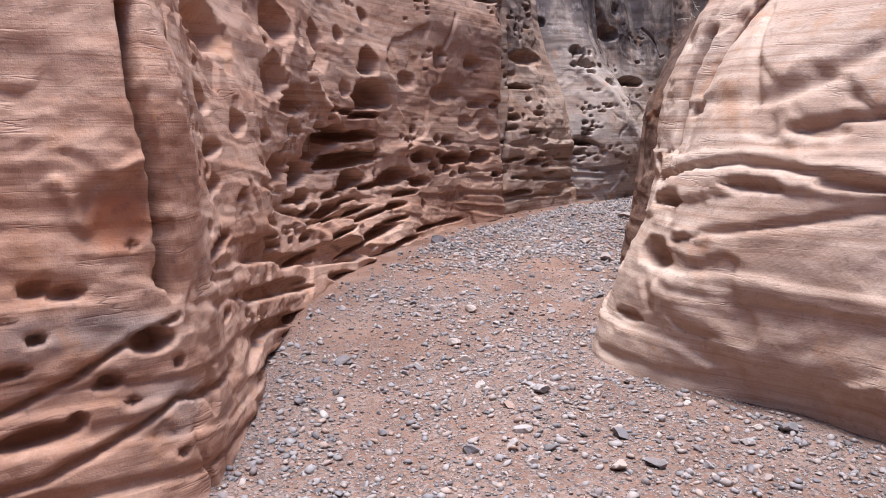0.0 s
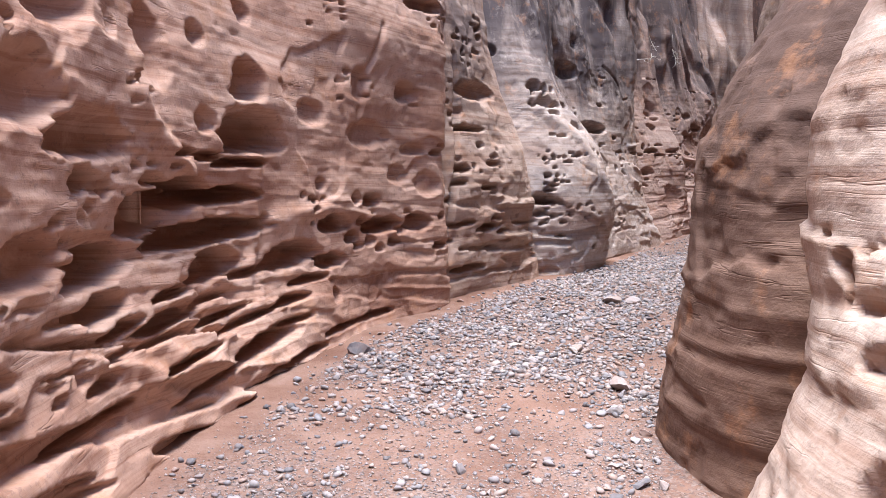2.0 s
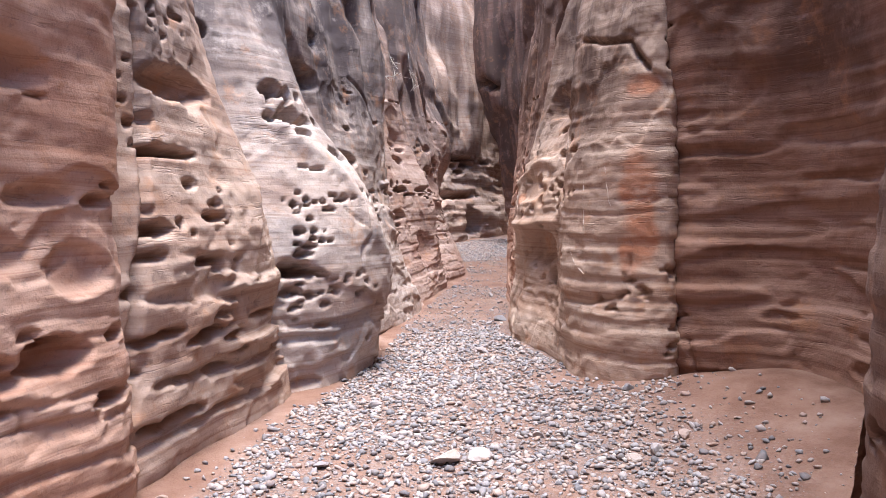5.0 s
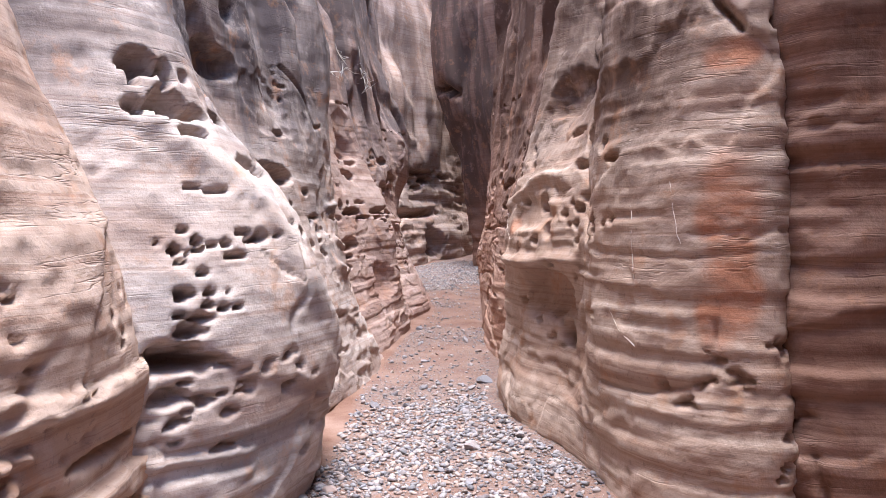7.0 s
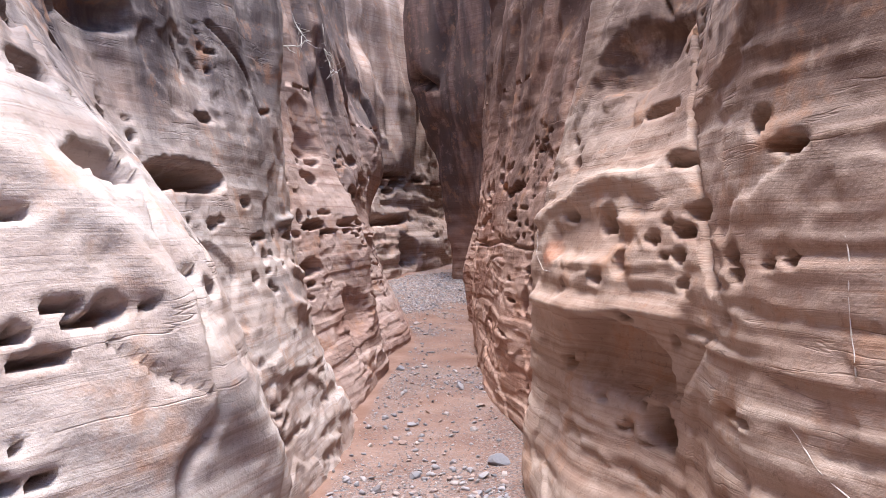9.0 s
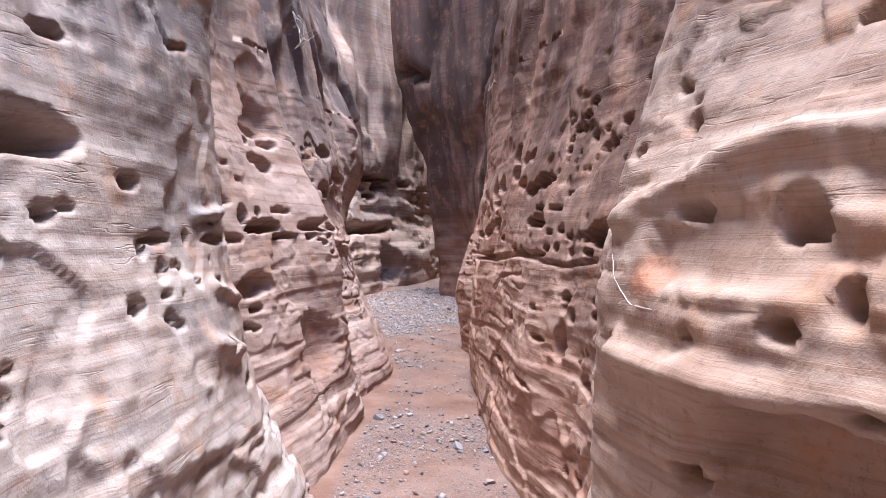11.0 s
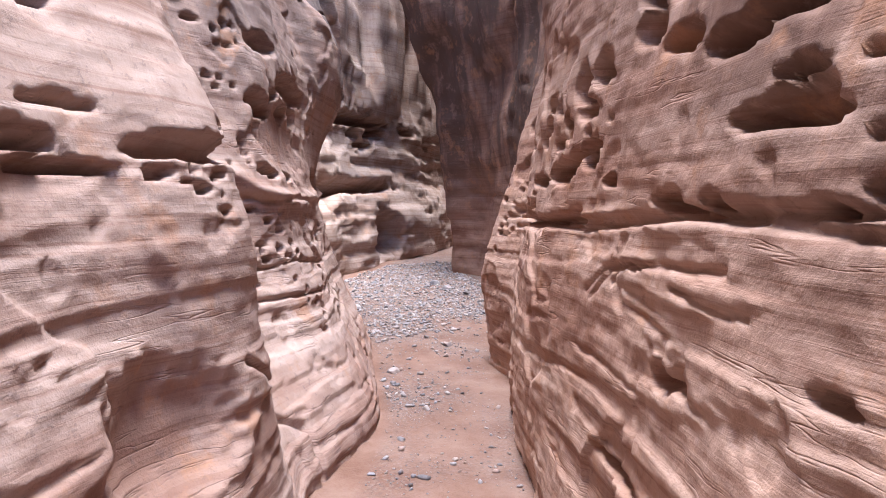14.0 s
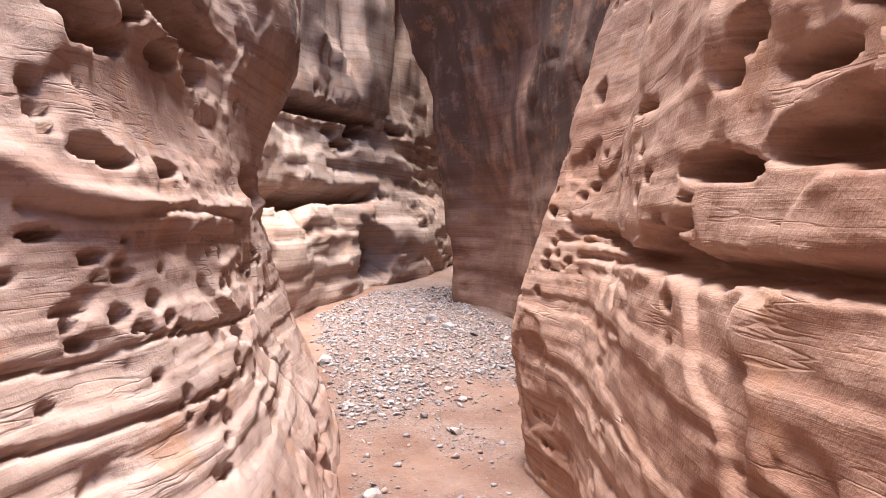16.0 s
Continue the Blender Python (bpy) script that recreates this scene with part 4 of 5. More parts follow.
def mix(nt, fac, a, b, kind="MIX"):
    n = nt.nodes.new("ShaderNodeMix")
    n.data_type, n.blend_type = "RGBA", kind
    for sock, v in ((n.inputs[0], fac), (n.inputs[6], a), (n.inputs[7], b)):
        if isinstance(v, (int, float)):
            sock.default_value = v
        elif isinstance(v, tuple):
            sock.default_value = (*v, 1)
        else:
            nt.links.new(v, sock)
    return n.outputs[2]


def math_node(nt, op, a, b):
    n = nt.nodes.new("ShaderNodeMath")
    n.operation, n.use_clamp = op, True
    for sock, v in ((n.inputs[0], a), (n.inputs[1], b)):
        if isinstance(v, (int, float)):
            sock.default_value = v
        else:
            nt.links.new(v, sock)
    return n.outputs[0]


def sandstone(name, deep, mid, pale, varnish_shade, varnish_shade_amount, seed):
    """Bedded sandstone: pale and ruddy beds, fine laminae, dark desert varnish that runs down in streaks; on some walls
    its brown paints shade.
    """
    m = bpy.data.materials.new(name)
    m.use_nodes = True
    nt = m.node_tree
    bsdf = nt.nodes["Principled BSDF"]
    bsdf.inputs["Roughness"].default_value = 0.9
    bsdf.inputs["Specular IOR Level"].default_value = 0.25
    geo = nt.nodes.new("ShaderNodeNewGeometry").outputs["Position"]
    off = nt.nodes.new("ShaderNodeVectorMath")
    off.operation = "ADD"
    off.inputs[1].default_value = (seed * 3.7, seed * 1.9, seed * 5.3)
    nt.links.new(geo, off.inputs[0])
    pos = off.outputs[0]
    # warp the beds a little
    wn_ = node(nt, "ShaderNodeTexNoise", Scale=0.9, Detail=3.0)
    nt.links.new(pos, wn_.inputs["Vector"])
    sc = nt.nodes.new("ShaderNodeVectorMath")
    sc.operation = "MULTIPLY_ADD"
    sc.inputs[1].default_value = (0.2, 0.2, 0.08)
    nt.links.new(wn_.outputs["Color"], sc.inputs[0])
    nt.links.new(pos, sc.inputs[2])
    wpos = sc.outputs[0]
    beds = noise_node(nt, wpos, 1.0, 3, 0.6, (0.35, 0.35, 3.2))
    lam = noise_node(nt, wpos, 1.0, 4, 0.7, (0.3, 0.3, 30))
    blotch = noise_node(nt, pos, 1.1, 5, 0.6)
    grain = noise_node(nt, pos, 60, 3, 0.7)
    patch = noise_node(nt, pos, 7, 4, 0.65)
    col = ramp(nt, beds, [(0.30, deep), (0.46, mid), (0.56, pale), (0.70, mid)])
    col = mix(nt, math_node(nt, "MULTIPLY", ramp(nt, blotch, [(0.42, (0, 0, 0)), (0.62, (1, 1, 1))]), 0.6), col, pale)
    col = mix(nt, ramp(nt, lam, [(0.38, (0.6, 0.6, 0.6)), (0.50, (0, 0, 0))]), col, deep)
    col = mix(nt, math_node(nt, "MULTIPLY", ramp(nt, patch, [(0.52, (0, 0, 0)), (0.70, (1, 1, 1))]), 0.35), col, deep)
    cross = noise_node(nt, wpos, 1.0, 4, 0.7, (0.7, 0.7, 48))
    col = mix(nt, ramp(nt, cross, [(0.55, (0, 0, 0)), (0.66, (0.35, 0.35, 0.35))]), col, pale)
    # ruddy deep colour inside hollows, stronger towards their middle
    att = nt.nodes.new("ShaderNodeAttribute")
    att.attribute_name = "hollow_red"
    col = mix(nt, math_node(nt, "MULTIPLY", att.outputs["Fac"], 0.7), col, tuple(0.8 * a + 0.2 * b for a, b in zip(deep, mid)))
    for key, colour, most in (("bleach", tuple(min(0.75, 1.15 * a) for a in pale), 0.55), ("rust", (0.42, 0.16, 0.08), 0.85), ("grey", (0.21, 0.19, 0.192), 0.6)):
        mark = nt.nodes.new("ShaderNodeAttribute")
        mark.attribute_name = key
        broken = ramp(nt, noise_node(nt, wpos, 1.0, 5, 0.7, (3.0, 3.0, 9.0)), [(0.3, (0.25, 0.25, 0.25)), (0.55, (1, 1, 1))])
        col = mix(nt, math_node(nt, "MULTIPLY", math_node(nt, "MULTIPLY", mark.outputs["Fac"], broken), most), col, colour)
    # varnish, on some walls painted shade: streaks stretched downwards, more of it high up
    att2 = nt.nodes.new("ShaderNodeAttribute")
    att2.attribute_name = "crust_shade"
    streak = noise_node(nt, wpos, 1.0, 5, 0.62, (2.2, 2.2, 0.35))
    high = math_node(nt, "MULTIPLY", att2.outputs["Fac"], varnish_shade_amount)
    vfac = math_node(nt, "MULTIPLY", ramp(nt, streak, [(0.47 - 0.15 * varnish_shade_amount, (0, 0, 0)), (0.68 - 0.16 * varnish_shade_amount, (1, 1, 1))]), high)
    col = mix(nt, vfac, col, varnish_shade)
    chips = noise_node(nt, pos, 22, 4, 0.75)
    col = mix(nt, math_node(nt, "MULTIPLY", ramp(nt, chips, [(0.58, (0, 0, 0)), (0.64, (1, 1, 1))]), 0.28), col, varnish_shade)
    rust = noise_node(nt, pos, 3.3, 6, 0.7)
    col = mix(nt, math_node(nt, "MULTIPLY", ramp(nt, rust, [(0.56, (0, 0, 0)), (0.66, (1, 1, 1))]), 0.45), col, (0.42, 0.20, 0.10))
    bleach = noise_node(nt, pos, 4.1, 6, 0.72)
    col = mix(nt, math_node(nt, "MULTIPLY", ramp(nt, bleach, [(0.55, (0, 0, 0)), (0.68, (1, 1, 1))]), 0.5), col, tuple(min(0.75, 1.12 * a) for a in pale))
    parting = noise_node(nt, wpos, 1.0, 4, 0.6, (0.55, 0.55, 6.5))
    line = ramp(nt, parting, [(0.488, (0, 0, 0)), (0.5, (1, 1, 1)), (0.512, (0, 0, 0))])
    some = ramp(nt, noise_node(nt, pos, 1.7, 3, 0.6), [(0.50, (0, 0, 0)), (0.62, (1, 1, 1))])
    line = math_node(nt, "MULTIPLY", line, some)
    col = mix(nt, math_node(nt, "MULTIPLY", line, 0.28), col, varnish_shade)
    col = mix(nt, math_node(nt, "MULTIPLY", grain, 0.3), col, (0.16, 0.09, 0.065))
    nt.links.new(col, bsdf.inputs["Base Color"])
    b1 = node(nt, "ShaderNodeBump", Strength=0.2, Distance=0.006)
    stepped = ramp(nt, lam, [(0.40, (0, 0, 0)), (0.44, (0.5, 0.5, 0.5)), (0.53, (0.55, 0.55, 0.55)), (0.57, (1, 1, 1))])
    nt.links.new(stepped, b1.inputs["Height"])
    b2 = node(nt, "ShaderNodeBump", Strength=0.45, Distance=0.01)
    nt.links.new(patch, b2.inputs["Height"])
    nt.links.new(b1.outputs["Normal"], b2.inputs["Normal"])
    b3 = node(nt, "ShaderNodeBump", Strength=0.3, Distance=0.004)
    nt.links.new(grain, b3.inputs["Height"])
    nt.links.new(b2.outputs["Normal"], b3.inputs["Normal"])
    b4 = node(nt, "ShaderNodeBump", Strength=0.5, Distance=0.009)
    nt.links.new(chips, b4.inputs["Height"])
    nt.links.new(b3.outputs["Normal"], b4.inputs["Normal"])
    b5 = node(nt, "ShaderNodeBump", Strength=0.4, Distance=0.012)
    b5.invert = True
    nt.links.new(line, b5.inputs["Height"])
    nt.links.new(b4.outputs["Normal"], b5.inputs["Normal"])
    nt.links.new(b5.outputs["Normal"], bsdf.inputs["Normal"])
    return m


def wash_floor():
    """Orange sand with drifts of fine grey gravel."""
    m = bpy.data.materials.new("wash_sand")
    m.use_nodes = True
    nt = m.node_tree
    bsdf = nt.nodes["Principled BSDF"]
    bsdf.inputs["Roughness"].default_value = 0.95
    bsdf.inputs["Specular IOR Level"].default_value = 0.2
    pos = nt.nodes.new("ShaderNodeNewGeometry").outputs["Position"]
    att = nt.nodes.new("ShaderNodeAttribute")
    att.attribute_name = "gravel"
    blotch = noise_node(nt, pos, 2.2, 5, 0.65)
    sand = ramp(nt, blotch, [(0.35, (0.137, 0.07, 0.049)), (0.52, (0.198, 0.114, 0.085)), (0.68, (0.247, 0.16, 0.128))])
    vor = node(nt, "ShaderNodeTexVoronoi", Scale=70.0)
    nt.links.new(pos, vor.inputs["Vector"])
    grit = ramp(nt, vor.outputs["Color"], [(0.1, (0.038, 0.034, 0.036)), (0.4, (0.106, 0.093, 0.093)), (0.65, (0.175, 0.144, 0.137)), (0.9, (0.274, 0.228, 0.217))])
    speck = noise_node(nt, pos, 34, 4, 0.75)
    mask = math_node(nt, "MULTIPLY", ramp(nt, speck, [(0.40, (0, 0, 0)), (0.58, (1, 1, 1))]), att.outputs["Fac"])
    grain = noise_node(nt, pos, 150, 2, 0.6)
    col = mix(nt, mask, sand, grit)
    col = mix(nt, math_node(nt, "MULTIPLY", grain, 0.25), col, (0.20, 0.11, 0.08))
    nt.links.new(col, bsdf.inputs["Base Color"])
    b1 = node(nt, "ShaderNodeBump", Strength=0.7, Distance=0.012)
    nt.links.new(speck, b1.inputs["Height"])
    b2 = node(nt, "ShaderNodeBump", Strength=0.6, Distance=0.004)
    nt.links.new(vor.outputs["Distance"], b2.inputs["Height"])
    nt.links.new(b1.outputs["Normal"], b2.inputs["Normal"])
    nt.links.new(b2.outputs["Normal"], bsdf.inputs["Normal"])
    return m


STONE_TINTS = [(0.0, (0.056, 0.056, 0.068)), (0.22, (0.136, 0.134, 0.152)), (0.48, (0.24, 0.228, 0.24)), (0.72, (0.288, 0.256, 0.252)), (0.88, (0.272, 0.176, 0.14)), (1.0, (0.384, 0.352, 0.336))]


def stone_material(name, per_island):
    m = bpy.data.materials.new(name)
    m.use_nodes = True
    nt = m.node_tree
    bsdf = nt.nodes["Principled BSDF"]
    bsdf.inputs["Roughness"].default_value = 0.8
    bsdf.inputs["Specular IOR Level"].default_value = 0.3
    if per_island:
        rnd = nt.nodes.new("ShaderNodeNewGeometry").outputs["Random Per Island"]
    else:
        rnd = nt.nodes.new("ShaderNodeObjectInfo").outputs["Random"]
    pos = nt.nodes.new("ShaderNodeNewGeometry").outputs["Position"]
    col = ramp(nt, rnd, STONE_TINTS)
    mott = noise_node(nt, pos, 45, 4, 0.7)
    dust = noise_node(nt, pos, 9, 4, 0.6)
    col = mix(nt, math_node(nt, "MULTIPLY", mott, 0.35), col, (0.40, 0.34, 0.32))
    col = mix(nt, ramp(nt, dust, [(0.45, (0, 0, 0)), (0.75, (0.3, 0.3, 0.3))]), col, (0.38, 0.22, 0.165))
    nt.links.new(col, bsdf.inputs["Base Color"])
    b = node(nt, "ShaderNodeBump", Strength=0.5, Distance=0.006)
    nt.links.new(mott, b.inputs["Height"])
    nt.links.new(b.outputs["Normal"], bsdf.inputs["Normal"])
    return m


SALMON = ((0.202, 0.093, 0.06), (0.306, 0.171, 0.122), (0.377, 0.245, 0.19))
WARM = ((0.279, 0.129, 0.082), (0.446, 0.254, 0.181), (0.535, 0.353, 0.272))
TAN = ((0.271, 0.148, 0.1), (0.384, 0.251, 0.19), (0.463, 0.343, 0.279))
ROSE = ((0.241, 0.131, 0.099), (0.351, 0.228, 0.187), (0.425, 0.314, 0.272))
PALE = ((0.292, 0.195, 0.158), (0.412, 0.316, 0.272), (0.484, 0.412, 0.376))
# right block: palette darkened to carry its shade, beneath the brown varnish
MEDIUM_SHADED = ((0.101, 0.052, 0.035), (0.152, 0.086, 0.063), (0.207, 0.129, 0.099))
FLESH = ((0.262, 0.125, 0.083), (0.405, 0.233, 0.169), (0.495, 0.329, 0.257))
# alcove and end buttress: reds darkened so the colour holds their shade
RUDDY_SHADED = ((0.167, 0.077, 0.051), (0.249, 0.132, 0.091), (0.32, 0.195, 0.148))
BLUSH = ((0.28, 0.165, 0.127), (0.43, 0.3, 0.245), (0.52, 0.4, 0.345))
CREAM = ((0.332, 0.203, 0.149), (0.462, 0.332, 0.268), (0.535, 0.418, 0.352))
BUFF = ((0.292, 0.168, 0.115), (0.429, 0.293, 0.226), (0.502, 0.379, 0.306))
CRUST = (0.085, 0.072, 0.078)
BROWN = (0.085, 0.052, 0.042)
UMBER = (0.13, 0.073, 0.055)


# ---- canyon walls ----
def quad_mesh(name, P, material, attrs=()):
    """One smooth mesh from a grid of points (i, j, 3), with point attributes."""
    n, k = P.shape[:2]
    i, j = np.meshgrid(np.arange(n - 1), np.arange(k - 1), indexing="ij")
    a = (i * k + j).ravel()
    quads = np.stack([a, a + k, a + k + 1, a + 1], 1).astype(np.int32)
    me = bpy.data.meshes.new(name)
    me.vertices.add(n * k)
    me.vertices.foreach_set("co", P.astype(np.float32).ravel())
    me.loops.add(quads.size)
    me.loops.foreach_set("vertex_index", quads.ravel())
    me.polygons.add(len(quads))
    me.polygons.foreach_set("loop_start", np.arange(0, quads.size, 4, dtype=np.int32))
    me.update(calc_edges=True)
    me.shade_smooth()
    for key, values in attrs:
        me.attributes.new(key, "FLOAT", "POINT").data.foreach_set("value", values.astype(np.float32).ravel())
    me.materials.append(material)
    return new(name, me)


def canyon_wall(name, label, stations, side, fine, material, holes=(), seed=1, ledge=(0.04, 0.13), ledge_z=1.2,
                ledge_run=(-99, 99), lumps=1.0, pits=0, crust_shade_from=2.2, stain=None, backed=True, crust_to=99, beds=0.5,
                clefts=(), stains=(), wear=0.5, dip=0.0):
    rows = ROWS_FINE if fine < 0.02 else ROWS_Z if fine < 0.04 else ROWS_Z[np.unique(np.concatenate([np.arange(0, len(ROWS_Z), 3), [len(ROWS_Z) - 1]]))]
    P, s, nor = wall_surface(stations, side, fine, rows)
    P, hollow_red, R = relief(P, s, rows, nor, holes, clefts, seed, ledge, ledge_z, ledge_run, lumps, pits, beds, wear, dip)
    # a pair slides the lower edge along y, to paint shade on the wall
    if isinstance(crust_shade_from, tuple):
        crust_shade_from = np.interp(P[..., 1], (15.5, 18.5), crust_shade_from)
    crust_shade = smooth(0 * R, 1.5, R - crust_shade_from + 0.9 + 0.8 * perlin(P[..., 0] * 0.8, P[..., 1] * 0.8, P[..., 2] * 0.6 + seed))
    crust_shade = crust_shade * (1 - 0.8 * smooth(crust_to - 0.5, crust_to + 0.5, R))
    if stain:
        # grey mineral stain low on the rock at the canyon's mouth
        grey = (1 - smooth(stain[0] - 0.5, stain[0] + 0.3, P[..., 1])) * (1 - smooth(stain[1] - 0.3, stain[1] + 0.1, R)) * smooth(0.0, 0.25, R)
        crust_shade = np.maximum(crust_shade, 0.3 * grey)
    marks = np.zeros((3, *R.shape))
    ragged = 0.35 * fbm(P[..., 0] * 2.5 + seed, P[..., 1] * 2.5, P[..., 2] * 3.5, 3)
    for mx, my, mz, mh, mv, kind in stains:
        q = np.sqrt(((P[..., 0] - mx) ** 2 + (P[..., 1] - my) ** 2) / mh**2 + (P[..., 2] - mz) ** 2 / mv**2) + ragged
        marks[kind - 1] = np.maximum(marks[kind - 1], 1 - smooth(0.6, 1.1, q))
    # the top runs back as bare slickrock and drops behind
    top = P[:, -1:]
    out = np.concatenate([nor, np.zeros((len(s), 1))], 1)[:, None]
    skirt = [top + out * w + np.array([0, 0, h]) for w, h in (((0.5, 0.35), (1.6, 0.6), (3.2, 0.5)) if backed else ((0.2, 0.1), (0.4, 0.15), (0.6, 0.1)))]
    foot = skirt[-1] + out * (0.3 if backed else 0.1)
    foot[..., 2] = -1.5 if backed else 11.5
    P = np.concatenate([P, *skirt, foot], 1)
    grow = lambda a, v: np.concatenate([a, np.full((len(s), 4), v)], 1)
    ob = quad_mesh(name, P, material, (("hollow_red", grow(hollow_red, 0)), ("crust_shade", grow(crust_shade, 0.4)), ("rust", grow(marks[0], 0)), ("bleach", grow(marks[1], 0)), ("grey", grow(marks[2], 0))))
    SURFACES[name] = P
    return tagged(ob, label, "canyon wall", kind="structure")


SURFACES = {}


canyon_wall("wall_left_near", "salmon sandstone wall with ledges and honeycombed hollows", LEFT_NEAR, -1, 0.0195,
            sandstone("salmon_sandstone", *WARM, CRUST, 0.8, 1), HOLES_LEFT_NEAR, 1, (0.1, 0.15), 0.95, (4.0, 7.6), 1.0, 46, 3.2, stain=(3.6, 1.1), dip=0.1, beds=0.3, clefts=CLEFTS_LEFT_NEAR, stains=STAINS_LEFT_NEAR)
canyon_wall("wall_left_mid", "pale tan sandstone wall with scattered round holes", LEFT_MID, -1, 0.022,
            sandstone("cream_sandstone", *TAN, CRUST, 0.75, 12), HOLES_LEFT_MID, 12, (0.06, 0.16), 0.9, (-99, 99), 0.8, 22, 2.3, backed=False, beds=0.3, clefts=CLEFTS_LEFT_MID)
canyon_wall("wall_left_nose", "pale rounded sandstone buttress pocked with small holes", LEFT_NOSE, -1, 0.021,
            sandstone("pale_sandstone", *PALE, CRUST, 1.0, 2), HOLES_LEFT_NOSE, 2, (0.03, 0.16), 0.9, (-99, 99), 0.5, 22, 2.4, backed=False, beds=0.22, wear=0.3, clefts=CLEFTS_LEFT_NOSE, stains=STAINS_LEFT_NOSE)
canyon_wall("wall_left_far", "pale pink banded sandstone wall with hollows", LEFT_FAR, -1, 0.0195,
            sandstone("pink_sandstone", *ROSE, CRUST, 0.85, 3), HOLES_LEFT_FAR, 3, (0.014, 0.11), 1.6, (-99, 99), 0.4, 44, 2.9, beds=0.24, wear=0.25, clefts=CLEFTS_LEFT_FAR, stains=STAINS_LEFT_FAR)
canyon_wall("wall_far_end", "banded sandstone wall with a pale ledge", FAR_END, -1, 0.045,
            sandstone("banded_sandstone", *BLUSH, UMBER, 0.6, 4), HOLES_FAR_END, 4, (0.05, 0.18), 2.6, (-99, 99), 0.9, 16, 3.0, clefts=CLEFTS_FAR_END, stains=STAINS_FAR_END)
canyon_wall("wall_right_near", "smooth tan sandstone boulder wall with wavy ledges", RIGHT_NEAR, 1, 0.022,
            sandstone("tan_sandstone", *CREAM, CRUST, 0.15, 5), HOLES_RIGHT_NEAR, 5, (0.03, 0.32), 1.6, (-99, 99), 0.8, 3, 3.4, beds=0.22, wear=0.35, clefts=CLEFTS_RIGHT_NEAR)
canyon_wall("wall_right_block", "ruddy tan sandstone block beside a joint, coloured darker as if in shade", RIGHT_BLOCK, 1, 0.022,
            sandstone("shaded_block_sandstone", *MEDIUM_SHADED, BROWN, 0.9, 13), HOLES_RIGHT_BLOCK, 13, (0.012, 0.25), 1.6, (-99, 99), 0.7, 2, 1.3, backed=False, beds=0.25)
canyon_wall("wall_right_alcove", "ruddy sandstone alcove wall with shade put into its colour", RIGHT_ALCOVE, 1, 0.03,
            sandstone("shaded_ruddy_sandstone", *RUDDY_SHADED, BROWN, 0.7, 6), HOLES_RIGHT_ALCOVE, 6, (0.03, 0.2), 2.0, (-99, 99), 0.7, 4, 2.0, clefts=CLEFTS_RIGHT_ALCOVE)
wall_pillar = canyon_wall("wall_right_pillar", "tan laminated sandstone pillar with pitted flank", RIGHT_PILLAR, 1, 0.021,
            sandstone("laminated_sandstone", *BUFF, BROWN, 0.9, 7), HOLES_RIGHT_PILLAR, 7, (0.014, 0.12), 2.4, (-99, 99), 0.5, 8, 2.6, backed=False, beds=0.28, wear=0.35, clefts=CLEFTS_RIGHT_PILLAR, stains=STAINS_RIGHT_PILLAR)
# umber coat starts low at the near end, painting the upper wall's shade
canyon_wall("wall_right_far", "salmon sandstone wall with a band of hollows", RIGHT_FAR, 1, 0.0175,
            sandstone("rose_sandstone", *FLESH, UMBER, 1.0, 8), HOLES_RIGHT_FAR, 8, (0.012, 0.10), 1.4, (-99, 99), 0.4, 30, (1.3, 2.7), beds=0.24, wear=0.3, clefts=CLEFTS_RIGHT_FAR)
# the full brown coat here paints the buttress's deep shade
canyon_wall("wall_right_end", "sandstone buttress with an overhang, darkened with brown as painted shade", RIGHT_END, 1, 0.045,
            sandstone("shade_dark_sandstone", *RUDDY_SHADED, BROWN, 1.0, 9), HOLES_RIGHT_END, 9, (0.02, 0.2), 1.2, (-99, 99), 1.0, 2, 1.6, clefts=CLEFTS_RIGHT_END)
# never in view: added behind the start to close off light from there
canyon_wall("wall_behind_unseen", "unseen sandstone wall added behind the start to close the canyon", [(5, -7.5, 0.1, 0.2, 0.4, 0.8, 1.5), (1, -8.6, 0.1, 0.2, 0.4, 0.8, 1.5), (-4, -7.5, 0.1, 0.2, 0.4, 0.8, 1.5)], -1, 0.12,
            sandstone("plain_sandstone", *SALMON, CRUST, 0.4, 10), (), 10)
canyon_wall("wall_beyond", "sandstone wall beyond the bend", [(16.5, 33, 0.1, 0.2, 0.4, 0.8, 1.5), (19.5, 34.5, 0.1, 0.2, 0.4, 0.8, 1.5), (23, 33, 0.1, 0.2, 0.4, 0.8, 1.5)], -1, 0.12,
            sandstone("plain_tan_sandstone", *TAN, CRUST, 0.4, 11), (), 11)

# ---- wash floor ----
LEFT_EDGE = np.array([(-1.7, 2.2), (-1.0, 3.0), (-1.25, 4.6), (-1.2, 6.2), (-0.75, 7.6), (-0.17, 9.4), (0.75, 10.7), (1.45, 11.75), (2.55, 12.95), (3.45, 14.1), (4.4, 15.7), (6.2, 18.2), (8.0, 20.4), (8.7, 21.8), (9.4, 23.6), (10.6, 26.4), (12.6, 28.3), (16, 31)])
RIGHT_EDGE = np.array([(2.9, 1.3), (2.5, 2.7), (2.15, 3.5), (1.72, 4.05), (0.98, 4.8), (1.25, 5.7), (1.62, 7.1), (1.98, 7.6), (2.92, 8.52), (4.8, 9.5), (5.3, 11.2), (4.7, 12.2), (5.17, 14.2), (5.4, 14.85), (6.75, 16.8), (8.12, 19.05), (9.7, 21.5), (12, 23.4), (13.1, 26.6), (15.5, 28.6)])


